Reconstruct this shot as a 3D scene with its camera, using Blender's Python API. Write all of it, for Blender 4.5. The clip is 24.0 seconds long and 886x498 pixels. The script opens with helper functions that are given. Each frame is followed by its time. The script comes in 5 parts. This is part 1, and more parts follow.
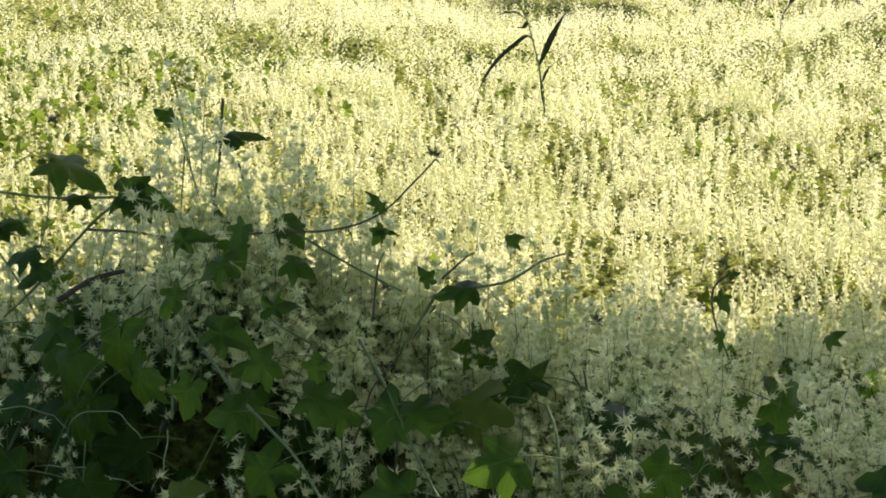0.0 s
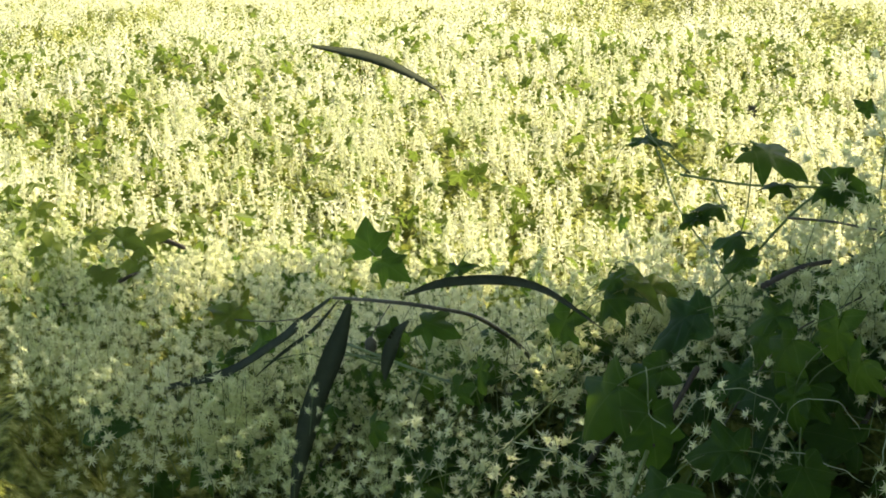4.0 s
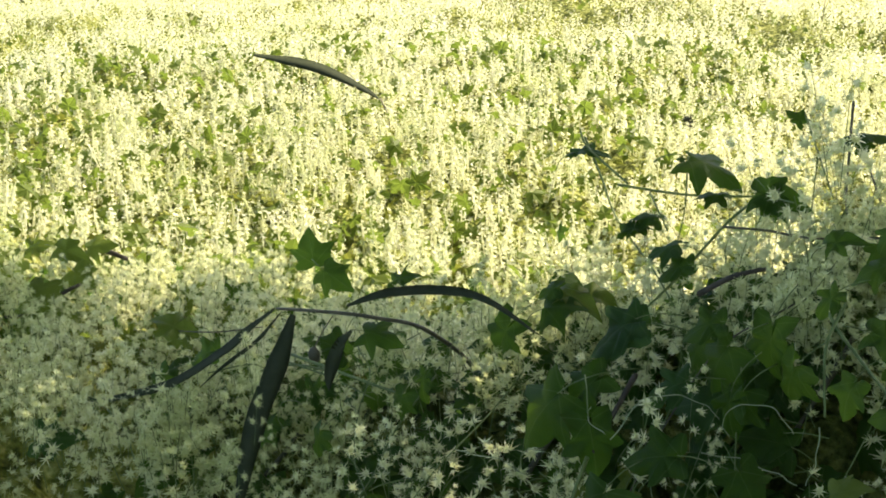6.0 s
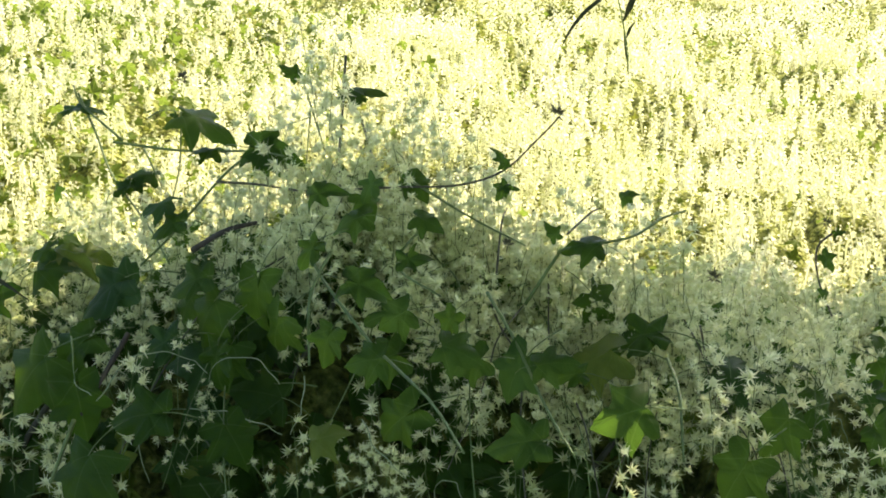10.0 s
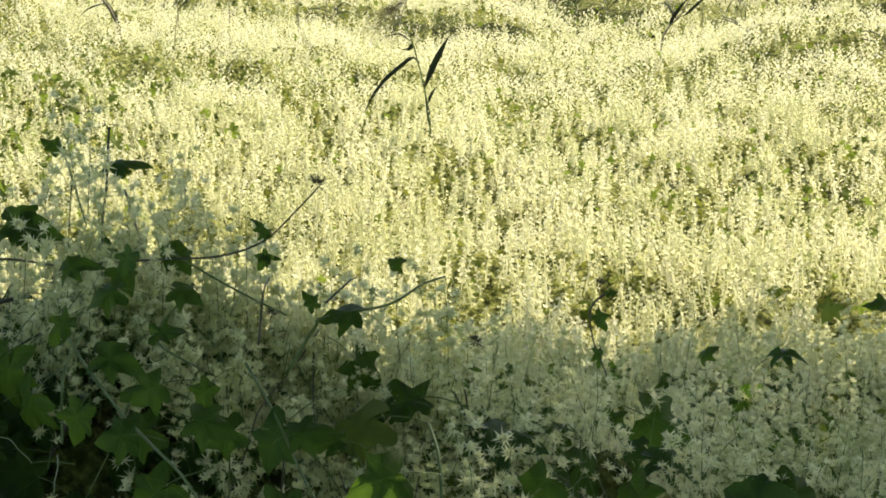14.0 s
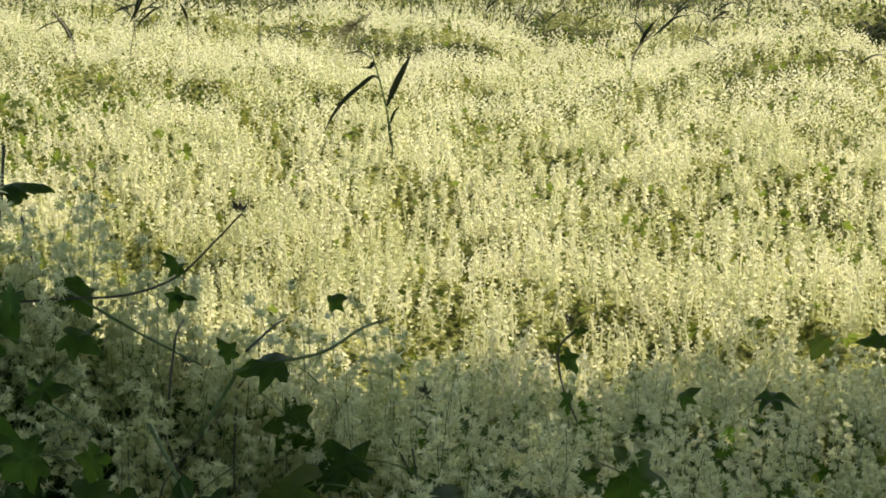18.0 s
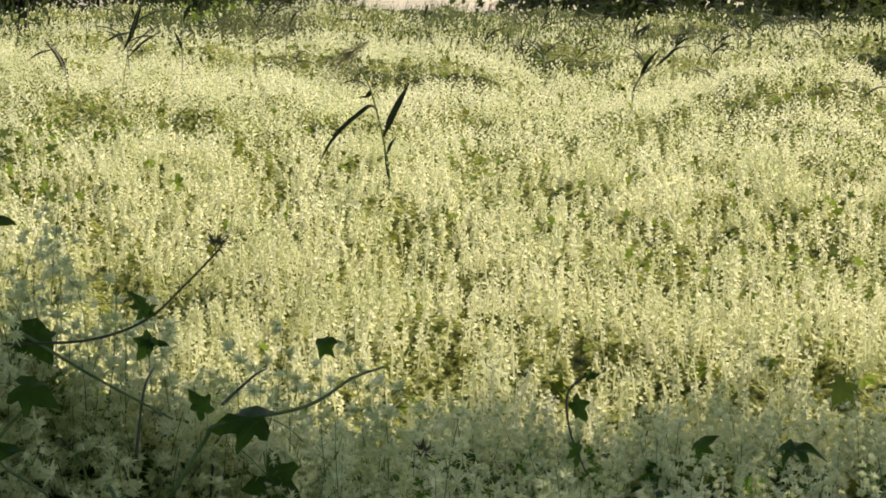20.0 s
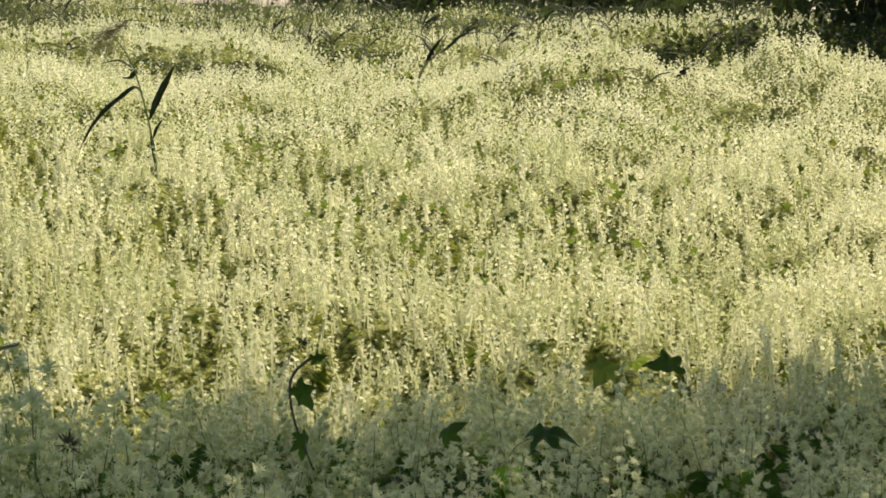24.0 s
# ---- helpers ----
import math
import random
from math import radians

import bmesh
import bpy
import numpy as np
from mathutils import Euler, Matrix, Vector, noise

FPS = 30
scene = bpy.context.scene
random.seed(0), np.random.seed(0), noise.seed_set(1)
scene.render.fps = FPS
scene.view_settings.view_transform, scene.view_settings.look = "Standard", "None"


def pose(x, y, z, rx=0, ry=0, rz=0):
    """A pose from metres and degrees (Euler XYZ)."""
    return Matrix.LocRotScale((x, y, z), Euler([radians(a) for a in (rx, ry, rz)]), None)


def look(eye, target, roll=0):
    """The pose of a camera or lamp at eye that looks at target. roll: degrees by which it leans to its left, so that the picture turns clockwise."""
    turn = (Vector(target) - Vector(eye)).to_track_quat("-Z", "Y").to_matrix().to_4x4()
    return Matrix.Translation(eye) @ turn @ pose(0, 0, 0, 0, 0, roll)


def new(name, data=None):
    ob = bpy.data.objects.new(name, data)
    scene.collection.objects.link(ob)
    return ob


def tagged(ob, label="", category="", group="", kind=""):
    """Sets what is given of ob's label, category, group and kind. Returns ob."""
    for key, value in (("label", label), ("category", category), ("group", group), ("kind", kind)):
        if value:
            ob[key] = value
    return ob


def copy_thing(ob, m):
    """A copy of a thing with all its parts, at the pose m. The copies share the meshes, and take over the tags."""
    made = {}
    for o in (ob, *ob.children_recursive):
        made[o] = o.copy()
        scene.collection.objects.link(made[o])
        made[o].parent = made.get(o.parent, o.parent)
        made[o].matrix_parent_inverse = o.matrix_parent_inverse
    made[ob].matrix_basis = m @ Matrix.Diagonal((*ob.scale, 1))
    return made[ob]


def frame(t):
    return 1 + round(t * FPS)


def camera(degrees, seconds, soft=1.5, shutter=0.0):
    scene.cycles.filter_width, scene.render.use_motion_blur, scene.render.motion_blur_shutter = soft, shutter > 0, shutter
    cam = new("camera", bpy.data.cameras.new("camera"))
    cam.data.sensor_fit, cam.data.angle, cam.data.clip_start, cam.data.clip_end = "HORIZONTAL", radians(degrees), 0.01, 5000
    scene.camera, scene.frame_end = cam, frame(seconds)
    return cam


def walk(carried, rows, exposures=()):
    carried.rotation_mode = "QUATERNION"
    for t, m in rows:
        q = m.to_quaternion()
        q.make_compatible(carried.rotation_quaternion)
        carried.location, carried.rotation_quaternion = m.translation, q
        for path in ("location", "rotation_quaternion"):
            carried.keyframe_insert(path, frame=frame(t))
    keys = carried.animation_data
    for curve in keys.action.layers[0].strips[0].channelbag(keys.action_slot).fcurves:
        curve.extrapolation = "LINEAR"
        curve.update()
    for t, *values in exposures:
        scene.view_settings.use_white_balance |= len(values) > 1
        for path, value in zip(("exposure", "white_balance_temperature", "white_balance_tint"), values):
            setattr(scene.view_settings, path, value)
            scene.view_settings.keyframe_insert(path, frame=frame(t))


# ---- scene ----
# ---------------------------------------------------------------- camera
cam = camera(31.284, 24.0, soft=1.75)
PATH = [
    (0.0, -0.0190, 0.0475, 1.3827, 79.227, 0.128, 5.301),
    (0.5, -0.0389, 0.0478, 1.3826, 79.405, 0.011, 7.466),
    (1.0, -0.0559, 0.0445, 1.3815, 79.442, 0.059, 9.891),
    (1.5, -0.0789, 0.0399, 1.3814, 79.446, 0.147, 12.484),
    (2.0, -0.1082, 0.0253, 1.3817, 79.245, 0.080, 15.906),
    (2.5, -0.1314, 0.0226, 1.3842, 79.077, 0.377, 18.935),
    (3.0, -0.1486, 0.0133, 1.3866, 79.066, 0.567, 21.784),
    (3.5, -0.1607, 0.0010, 1.3893, 78.963, 0.989, 23.952),
    (5.5, -0.1707, -0.0426, 1.4032, 78.787, 1.130, 26.289),
    (6.0, -0.1562, -0.0322, 1.4028, 79.033, 1.148, 23.111),
    (6.5, -0.1462, -0.0264, 1.4037, 78.762, 0.446, 20.214),
    (7.0, -0.1291, -0.0204, 1.4029, 78.635, 0.738, 17.056),
    (7.5, -0.1180, -0.0161, 1.3996, 78.385, 1.022, 14.867),
    (8.0, -0.1039, -0.0075, 1.3980, 78.076, 0.746, 12.729),
    (8.5, -0.0938, -0.0065, 1.3967, 77.947, 0.269, 11.020),
    (9.0, -0.0878, -0.0056, 1.3953, 78.008, 0.134, 9.731),
    (9.5, -0.0813, -0.0024, 1.3933, 77.819, 0.018, 8.767),
    (10.0, -0.0748, -0.0005, 1.3917, 77.572, -0.089, 7.755),
    (10.5, -0.0689, 0.0010, 1.3936, 77.452, -0.046, 7.067),
    (12.5, -0.0371, 0.0013, 1.3940, 78.287, -0.021, 4.037),
    (13.0, -0.0241, -0.0044, 1.3970, 78.925, -0.045, 3.055),
    (13.5, -0.0152, -0.0050, 1.3975, 79.419, 0.227, 2.200),
    (14.0, -0.0074, -0.0043, 1.3989, 79.880, 0.022, 1.275),
    (14.5, -0.0031, -0.0039, 1.3997, 80.319, -0.020, 0.532),
    (15.0, -0.0015, -0.0025, 1.3996, 80.860, -0.090, 0.090),
    (15.5, 0.0004, -0.0027, 1.3986, 81.270, 0.225, 0.176),
    (16.0, 0.0000, -0.0001, 1.3983, 81.608, -0.000, 0.000),
    (16.5, 0.0021, -0.0023, 1.3960, 81.572, 0.401, -0.178),
    (17.0, 0.0072, -0.0032, 1.3944, 81.192, 0.653, -0.345),
    (17.5, 0.0085, 0.0294, 1.3895, 81.019, 0.244, -0.231),
    (18.0, 0.0113, 0.2358, 1.3702, 80.691, -0.116, 0.179),
    (18.5, 0.0102, 0.3562, 1.3552, 80.759, -0.379, 0.375),
    (20.5, 0.0073, 0.3859, 1.3511, 82.022, -0.324, -0.084),
    (21.0, 0.0134, 0.3898, 1.3471, 82.004, -0.330, -0.312),
    (21.5, 0.0239, 0.3934, 1.3460, 81.997, -0.287, -0.717),
    (22.0, 0.0372, 0.4020, 1.3419, 81.915, -0.322, -2.009),
    (22.5, 0.0430, 0.4272, 1.3346, 81.772, -0.599, -3.650),
    (23.0, 0.0942, 0.4953, 1.3180, 81.741, -0.394, -4.816),
    (23.5, 0.1031, 0.5438, 1.3021, 81.756, -0.423, -6.034),
    (24.0, 0.1122, 0.5823, 1.2912, 81.814, -0.665, -7.042),
]
EXPO = [(0.0, 0.90), (2.0, 1.18), (4.0, 1.25), (7.0, 1.27), (10.0, 1.58), (13.0, 1.04), (15.0, 0.64), (17.0, 0.50), (21.0, 0.34), (24.0, 0.28)]
walk(cam, [(t, pose(x, y, z, a, b, c)) for t, x, y, z, a, b, c in PATH], EXPO)

# ---------------------------------------------------------------- sky and sun
SUN_EL, SUN_AZ = radians(46), radians(36)      # height, and turn from straight ahead to the right
world = bpy.data.worlds.new("world")
scene.world = world
world.use_nodes = True
wn = world.node_tree
sky = wn.nodes.new("ShaderNodeTexSky")
sky.sky_type, sky.sun_disc, sky.sun_elevation, sky.sun_rotation = "NISHITA", False, SUN_EL, SUN_AZ
sky.air_density, sky.dust_density, sky.ozone_density = 0.85, 1.9, 0.55
wn.nodes["Background"].inputs[1].default_value = 0.15
wn.links.new(sky.outputs[0], wn.nodes["Background"].inputs[0])
TO_SUN = Vector((math.sin(SUN_AZ) * math.cos(SUN_EL), math.cos(SUN_AZ) * math.cos(SUN_EL), math.sin(SUN_EL)))
sun = new("sun", bpy.data.lights.new("sun", "SUN"))
sun.data.energy, sun.data.angle, sun.data.color = 5.0, radians(0.55), (1.0, 0.885, 0.695)
sun.matrix_world = look(TO_SUN * 60, (0, 0, 0))


# ---------------------------------------------------------------- materials
def material(name, build):
    m = bpy.data.materials.new(name)
    m.use_nodes = True
    t = m.node_tree
    t.nodes.clear()
    out = t.nodes.new("ShaderNodeOutputMaterial")
    t.links.new(build(t), out.inputs[0])
    return m


def nd(t, kind, **values):
    n = t.nodes.new(kind)
    for key, value in values.items():
        n.inputs[key.replace("_", " ")].default_value = value
    return n


def ramp(t, source, *stops):
    r = t.nodes.new("ShaderNodeValToRGB")
    while len(r.color_ramp.elements) < len(stops):
        r.color_ramp.elements.new(0.5)
    for e, (at, c) in zip(r.color_ramp.elements, stops):
        e.position, e.color = at, (*c, 1)
    t.links.new(source, r.inputs[0])
    return r.outputs[0]


def mixed(t, fac, a, b, mode="MIX"):
    n = t.nodes.new("ShaderNodeMix")
    n.data_type, n.blend_type = "RGBA", mode
    for i, v in ((0, fac), (6, a), (7, b)):
        if isinstance(v, (int, float)):
            n.inputs[i].default_value = v
        elif isinstance(v, tuple):
            n.inputs[i].default_value = (*v, 1)
        else:
            t.links.new(v, n.inputs[i])
    return n.outputs[2]


def thin(t, colour, through_colour, share, rough, bump=None, spec=0.4):
    """A leaf-like sheet: part of the light is scattered back, part comes through."""
    p = nd(t, "ShaderNodeBsdfPrincipled", Roughness=rough)
    p.inputs["Specular IOR Level"].default_value = spec
    t.links.new(colour, p.inputs["Base Color"])
    tr = nd(t, "ShaderNodeBsdfTranslucent")
    t.links.new(through_colour, tr.inputs[0])
    if bump:
        t.links.new(bump, p.inputs["Normal"])
        t.links.new(bump, tr.inputs["Normal"])
    mx = nd(t, "ShaderNodeMixShader", Fac=share)
    t.links.new(p.outputs[0], mx.inputs[1])
    t.links.new(tr.outputs[0], mx.inputs[2])
    return mx.outputs[0]


def noise_at(t, scale, detail=3.0):
    geo = t.nodes.new("ShaderNodeNewGeometry")
    n = nd(t, "ShaderNodeTexNoise", Scale=scale, Detail=detail)
    t.links.new(geo.outputs["Position"], n.inputs[0])
    return n.outputs[0]


def bumped(t, height, strength, distance=0.002):
    b = nd(t, "ShaderNodeBump", Strength=strength, Distance=distance)
    t.links.new(height, b.inputs["Height"])
    return b.outputs[0]


def petal(t, far=False):
    island = t.nodes.new("ShaderNodeNewGeometry").outputs["Random Per Island"]
    c = ramp(t, island, (0.0, (0.70, 0.73, 0.40)), (0.3, (0.85, 0.85, 0.58)), (0.7, (0.92, 0.92, 0.73)), (1.0, (0.84, 0.82, 0.58)))
    patch = ramp(t, noise_at(t, 2.8, 5), (0.38, (0.62, 0.67, 0.39)), (0.55, (1.0, 0.985, 0.95)))
    c = mixed(t, 0.8, c, patch, "MULTIPLY")
    spike = ramp(t, noise_at(t, 22, 2), (0.34, (0.78, 0.82, 0.55)), (0.52, (1.0, 0.995, 0.98)))
    c = mixed(t, 0.75 if far else 0.45, c, spike, "MULTIPLY")
    if far:
        fine = ramp(t, noise_at(t, 170, 2), (0.32, (0.78, 0.83, 0.58)), (0.50, (1.0, 1.0, 1.0)))
        c = mixed(t, 0.7, c, fine, "MULTIPLY")
    else:
        c = mixed(t, 1.0, c, (0.98, 1.0, 0.86), "MULTIPLY")
    return thin(t, c, mixed(t, 0.45, c, (0.86, 0.83, 0.58)), 0.62 if far else 0.5, 0.6, spec=0.2)


def airy(t):
    """Tufts of narrow petals that leave gaps between them, through which light passes."""
    mx = nd(t, "ShaderNodeMixShader", Fac=0.34)
    t.links.new(petal(t, True), mx.inputs[1])
    t.links.new(nd(t, "ShaderNodeBsdfTransparent").outputs[0], mx.inputs[2])
    return mx.outputs[0]


def leaf_veins(t):
    """Five pale veins that fan out from the stalk of a single leaf."""
    place = t.nodes.new("ShaderNodeSeparateXYZ")
    t.links.new(t.nodes.new("ShaderNodeTexCoord").outputs["Object"], place.inputs[0])

    def calc(kind, a, b=None, c=None):
        n = t.nodes.new("ShaderNodeMath")
        n.operation = kind
        for i, v in enumerate((a, b, c)):
            if isinstance(v, (int, float)):
                n.inputs[i].default_value = v
            elif v is not None:
                t.links.new(v, n.inputs[i])
        return n.outputs[0]
    x, y = place.outputs[0], calc("ABSOLUTE", place.outputs[1])
    near = y
    for angle in (0.88, 1.80):
        off = calc("ABSOLUTE", calc("SUBTRACT", calc("MULTIPLY", x, math.sin(angle)), calc("MULTIPLY", y, math.cos(angle))))
        near = calc("MINIMUM", near, off)
    return calc("SUBTRACT", 1.0, calc("MINIMUM", calc("MULTIPLY", near, 70.0), 1.0))


def leaf_look(dark, light, glow, rough, veins=False):
    def build(t):
        info = t.nodes.new("ShaderNodeObjectInfo").outputs["Random"]
        island = t.nodes.new("ShaderNodeNewGeometry").outputs["Random Per Island"]
        which = mixed(t, 0.5, info, island)
        c = ramp(t, which, (0.2, dark), (0.8, light))
        blot = noise_at(t, 60, 4)
        c = mixed(t, 0.55, c, ramp(t, blot, (0.35, (0.62, 0.66, 0.55)), (0.65, (1.15, 1.12, 0.95))), "MULTIPLY")
        if veins:
            c = mixed(t, leaf_veins(t), c, mixed(t, 0.16, c, (0.30, 0.36, 0.14)))
        fine = noise_at(t, 420, 2)
        return thin(t, c, mixed(t, 0.75, c, glow), 0.46, rough, bumped(t, fine, 0.35, 0.0012), 0.14)
    return build


def stalk(base, other, rough=0.6):
    def build(t):
        p = nd(t, "ShaderNodeBsdfPrincipled", Roughness=rough)
        t.links.new(ramp(t, noise_at(t, 55, 4), (0.35, base), (0.65, other)), p.inputs["Base Color"])
        t.links.new(bumped(t, noise_at(t, 300, 2), 0.4, 0.001), p.inputs["Normal"])
        return p.outputs[0]
    return build


def thicket_look(deep, middle, light):
    def build(t):
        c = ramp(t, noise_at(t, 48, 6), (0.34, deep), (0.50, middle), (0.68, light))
        p = nd(t, "ShaderNodeBsdfPrincipled", Roughness=0.8)
        p.inputs["Specular IOR Level"].default_value = 0.08
        t.links.new(c, p.inputs["Base Color"])
        t.links.new(bumped(t, noise_at(t, 60, 5), 1.0, 0.04), p.inputs["Normal"])
        return p.outputs[0]
    return build


def ground_look(t):
    c = ramp(t, noise_at(t, 0.8, 6), (0.3, (0.035, 0.045, 0.015)), (0.6, (0.10, 0.12, 0.04)), (0.8, (0.15, 0.13, 0.06)))
    p = nd(t, "ShaderNodeBsdfPrincipled", Roughness=0.9)
    t.links.new(c, p.inputs["Base Color"])
    t.links.new(bumped(t, noise_at(t, 9, 5), 0.8, 0.08), p.inputs["Normal"])
    return p.outputs[0]


petal_m = material("cream_petal", petal)
airy_m = material("airy_cream_tuft", airy)
# leaf tones carry the light: shade, sun, and sky sheen on the pale sort
leaf_m = {
    "shadetoned": material("shadetoned_leaf", leaf_look((0.020, 0.047, 0.007), (0.039, 0.078, 0.012), (0.15, 0.28, 0.028), 0.52, True)),
    "suntoned": material("suntoned_leaf", leaf_look((0.090, 0.125, 0.020), (0.150, 0.190, 0.035), (0.22, 0.30, 0.04), 0.5, True)),
    # olive: tone of the leaves in the sunny field
    "olive": material("olive_leaf", leaf_look((0.045, 0.060, 0.014), (0.085, 0.105, 0.022), (0.26, 0.28, 0.04), 0.6)),
    # also strewn as dark leaves in place of shade, by gully and brush
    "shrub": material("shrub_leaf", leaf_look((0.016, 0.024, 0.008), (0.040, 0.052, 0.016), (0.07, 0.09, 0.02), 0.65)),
    "pale": material("skytinted_leaf", leaf_look((0.028, 0.064, 0.016), (0.048, 0.096, 0.024), (0.10, 0.20, 0.030), 0.5, True)),
}
stem_m = material("green_stem", stalk((0.09, 0.14, 0.03), (0.16, 0.21, 0.06)))
woody_m = material("dark_stem", stalk((0.045, 0.045, 0.022), (0.10, 0.09, 0.05)))
tendril_m = material("tendril", stalk((0.24, 0.30, 0.14), (0.34, 0.38, 0.20)))
bud_m = material("brown_bud", stalk((0.07, 0.065, 0.03), (0.15, 0.14, 0.07)))
bark_m = material("bark", stalk((0.030, 0.024, 0.018), (0.085, 0.070, 0.050), 0.85))
straw_m = material("dry_stalk", stalk((0.20, 0.17, 0.10), (0.32, 0.27, 0.16), 0.7))
reed_m = material("reed_leaf", leaf_look((0.052, 0.064, 0.036), (0.090, 0.104, 0.060), (0.05, 0.07, 0.02), 0.7))
# leaf_thicket also colours in the dark of hollows, gully and heap
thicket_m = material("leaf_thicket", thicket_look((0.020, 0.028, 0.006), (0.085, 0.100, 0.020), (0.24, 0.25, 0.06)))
bloom_m = material("under_bloom", thicket_look((0.055, 0.064, 0.012), (0.21, 0.23, 0.042), (0.46, 0.46, 0.15)))
ground_m = material("soil_and_grass", ground_look)
tower_m = material("painted_steel", stalk((0.45, 0.16, 0.13), (0.60, 0.30, 0.26), 0.5))
# the haze of distance is put into this blue-grey
hill_m = material("hazed_woods", stalk((0.12, 0.16, 0.16), (0.17, 0.21, 0.21), 0.9))


# ---------------------------------------------------------------- mesh tools
rng = np.random.default_rng(7)


def mesh_of(name, verts, tris, mats, index=None, smooth=False):
    me = bpy.data.meshes.new(name)
    verts, tris = np.asarray(verts, np.float32), np.asarray(tris, np.int32)
    n = tris.shape[1]
    me.vertices.add(len(verts))
    me.vertices.foreach_set("co", verts.ravel())
    me.loops.add(tris.size)
    me.loops.foreach_set("vertex_index", tris.ravel())
    me.polygons.add(len(tris))
    me.polygons.foreach_set("loop_start", np.arange(0, tris.size, n, dtype=np.int32))
    if index is not None:
        me.polygons.foreach_set("material_index", np.asarray(index, np.int32))
    me.polygons.foreach_set("use_smooth", np.full(len(tris), smooth))
    for m in mats if isinstance(mats, (list, tuple)) else [mats]:
        me.materials.append(m)
    me.update(calc_edges=True)
    return me


def under(name, me, parent, m=Matrix(), label=""):
    """A mesh as a part of a thing whose Empty stands upright at its own place; m is in world space."""
    ob = new(name, me)
    ob.parent = parent
    ob.matrix_basis = Matrix.Translation(-parent.location) @ m if parent else m
    return tagged(ob, label)


def anchor(name, place, label, category, group=""):
    e = new(name)
    e.empty_display_size = 0.1
    e.location = place
    return tagged(e, label, category, group)


def joined(pieces):
    """Joins (verts, tris) pairs."""
    vs, ts, n = [], [], 0
    for v, t in pieces:
        vs.append(np.asarray(v, float))
        ts.append(np.asarray(t, int) + n)
        n += len(v)
    return np.concatenate(vs), np.concatenate(ts)


def rod_mesh(points, radii, sides=5):
    """A tapered, bent stalk through the points, as (verts, tris)."""
    pts = np.array(points, float)
    radii = np.broadcast_to(np.asarray(radii, float), (len(pts),)) if np.ndim(radii) else np.full(len(pts), radii)
    along = np.gradient(pts, axis=0)
    along /= np.linalg.norm(along, axis=1, keepdims=True) + 1e-9
    ref = np.where(np.abs(along[:, 2:3]) > 0.9, [[1.0, 0, 0]], [[0, 0, 1.0]])
    u = np.cross(along, ref)
    u /= np.linalg.norm(u, axis=1, keepdims=True) + 1e-9
    w = np.cross(along, u)
    a = np.arange(sides) * 2 * np.pi / sides
    v = pts[:, None] + radii[:, None, None] * (np.cos(a)[None, :, None] * u[:, None] + np.sin(a)[None, :, None] * w[:, None])
    k, t = len(pts), []
    for i in range(k - 1):
        for j in range(sides):
            p, q = i * sides + j, i * sides + (j + 1) % sides
            t += [(p, q, q + sides), (p, q + sides, p + sides)]
    for j in range(1, sides - 1):
        t += [(0, j + 1, j), ((k - 1) * sides, (k - 1) * sides + j, (k - 1) * sides + j + 1)]
    return v.reshape(-1, 3), np.array(t)


def curve_through(points, steps=6):
    """Catmull-Rom through the points."""
    p = np.array(points, float)
    if len(p) < 3:
        return p
    e = np.vstack([2 * p[0] - p[1], p, 2 * p[-1] - p[-2]])
    s = np.linspace(0, 1, steps, endpoint=False)[:, None]
    out = [0.5 * (2 * b + (c - a) * s + (2 * a - 5 * b + 4 * c - d) * s ** 2 + (3 * b - a - 3 * c + d) * s ** 3)
           for a, b, c, d in zip(e, e[1:], e[2:], e[3:])]
    return np.vstack(out + [p[-1:]])


def blade_mesh(points, width, fold=0.25, side=None, tip=0.04, butt=0.28):
    """A long reed leaf along the points: a folded strip with a little thickness that narrows to its tip."""
    p = curve_through(points, 7)
    n = len(p)
    along = np.gradient(p, axis=0)
    along /= np.linalg.norm(along, axis=1, keepdims=True) + 1e-9
    side = np.array(side if side is not None else (0.2, -0.55, 0.8), float)
    w = np.cross(along, side)
    w /= np.linalg.norm(w, axis=1, keepdims=True) + 1e-9
    up = np.cross(w, along)
    s = np.linspace(0, 1, n)
    half = 0.5 * width * np.maximum(tip, np.minimum(butt + (1 - butt) * s * 4, 1) * np.minimum((1 - s) * 2.2, 1) ** 0.8)
    l, r = p + w * half[:, None] + up * fold * half[:, None], p - w * half[:, None] + up * fold * half[:, None]
    under_side = p - up * 0.0006
    v = np.stack([l, p, r, under_side], 1).reshape(-1, 3)
    t = []
    for i in range(n - 1):
        a, b = 4 * i, 4 * i + 4
        for j, k in ((0, 1), (1, 2), (2, 3), (3, 0)):
            t += [(a + j, a + k, b + k), (a + j, b + k, b + j)]
    return v, np.array(t)


def value_noise(x, y, seed):
    """Smooth noise from 0 to 1 on a unit lattice."""
    def lattice(i, j):
        h = np.sin(i * 127.1 + j * 311.7 + seed * 74.7) * 43758.5453
        return h - np.floor(h)
    i, j = np.floor(x), np.floor(y)
    u, w = x - i, y - j
    u, w = u * u * (3 - 2 * u), w * w * (3 - 2 * w)
    return (lattice(i, j) * (1 - u) + lattice(i + 1, j) * u) * (1 - w) + (lattice(i, j + 1) * (1 - u) + lattice(i + 1, j + 1) * u) * w


def smooth(a, b, x):
    s = np.clip((x - a) / (b - a), 0, 1)
    return s * s * (3 - 2 * s)


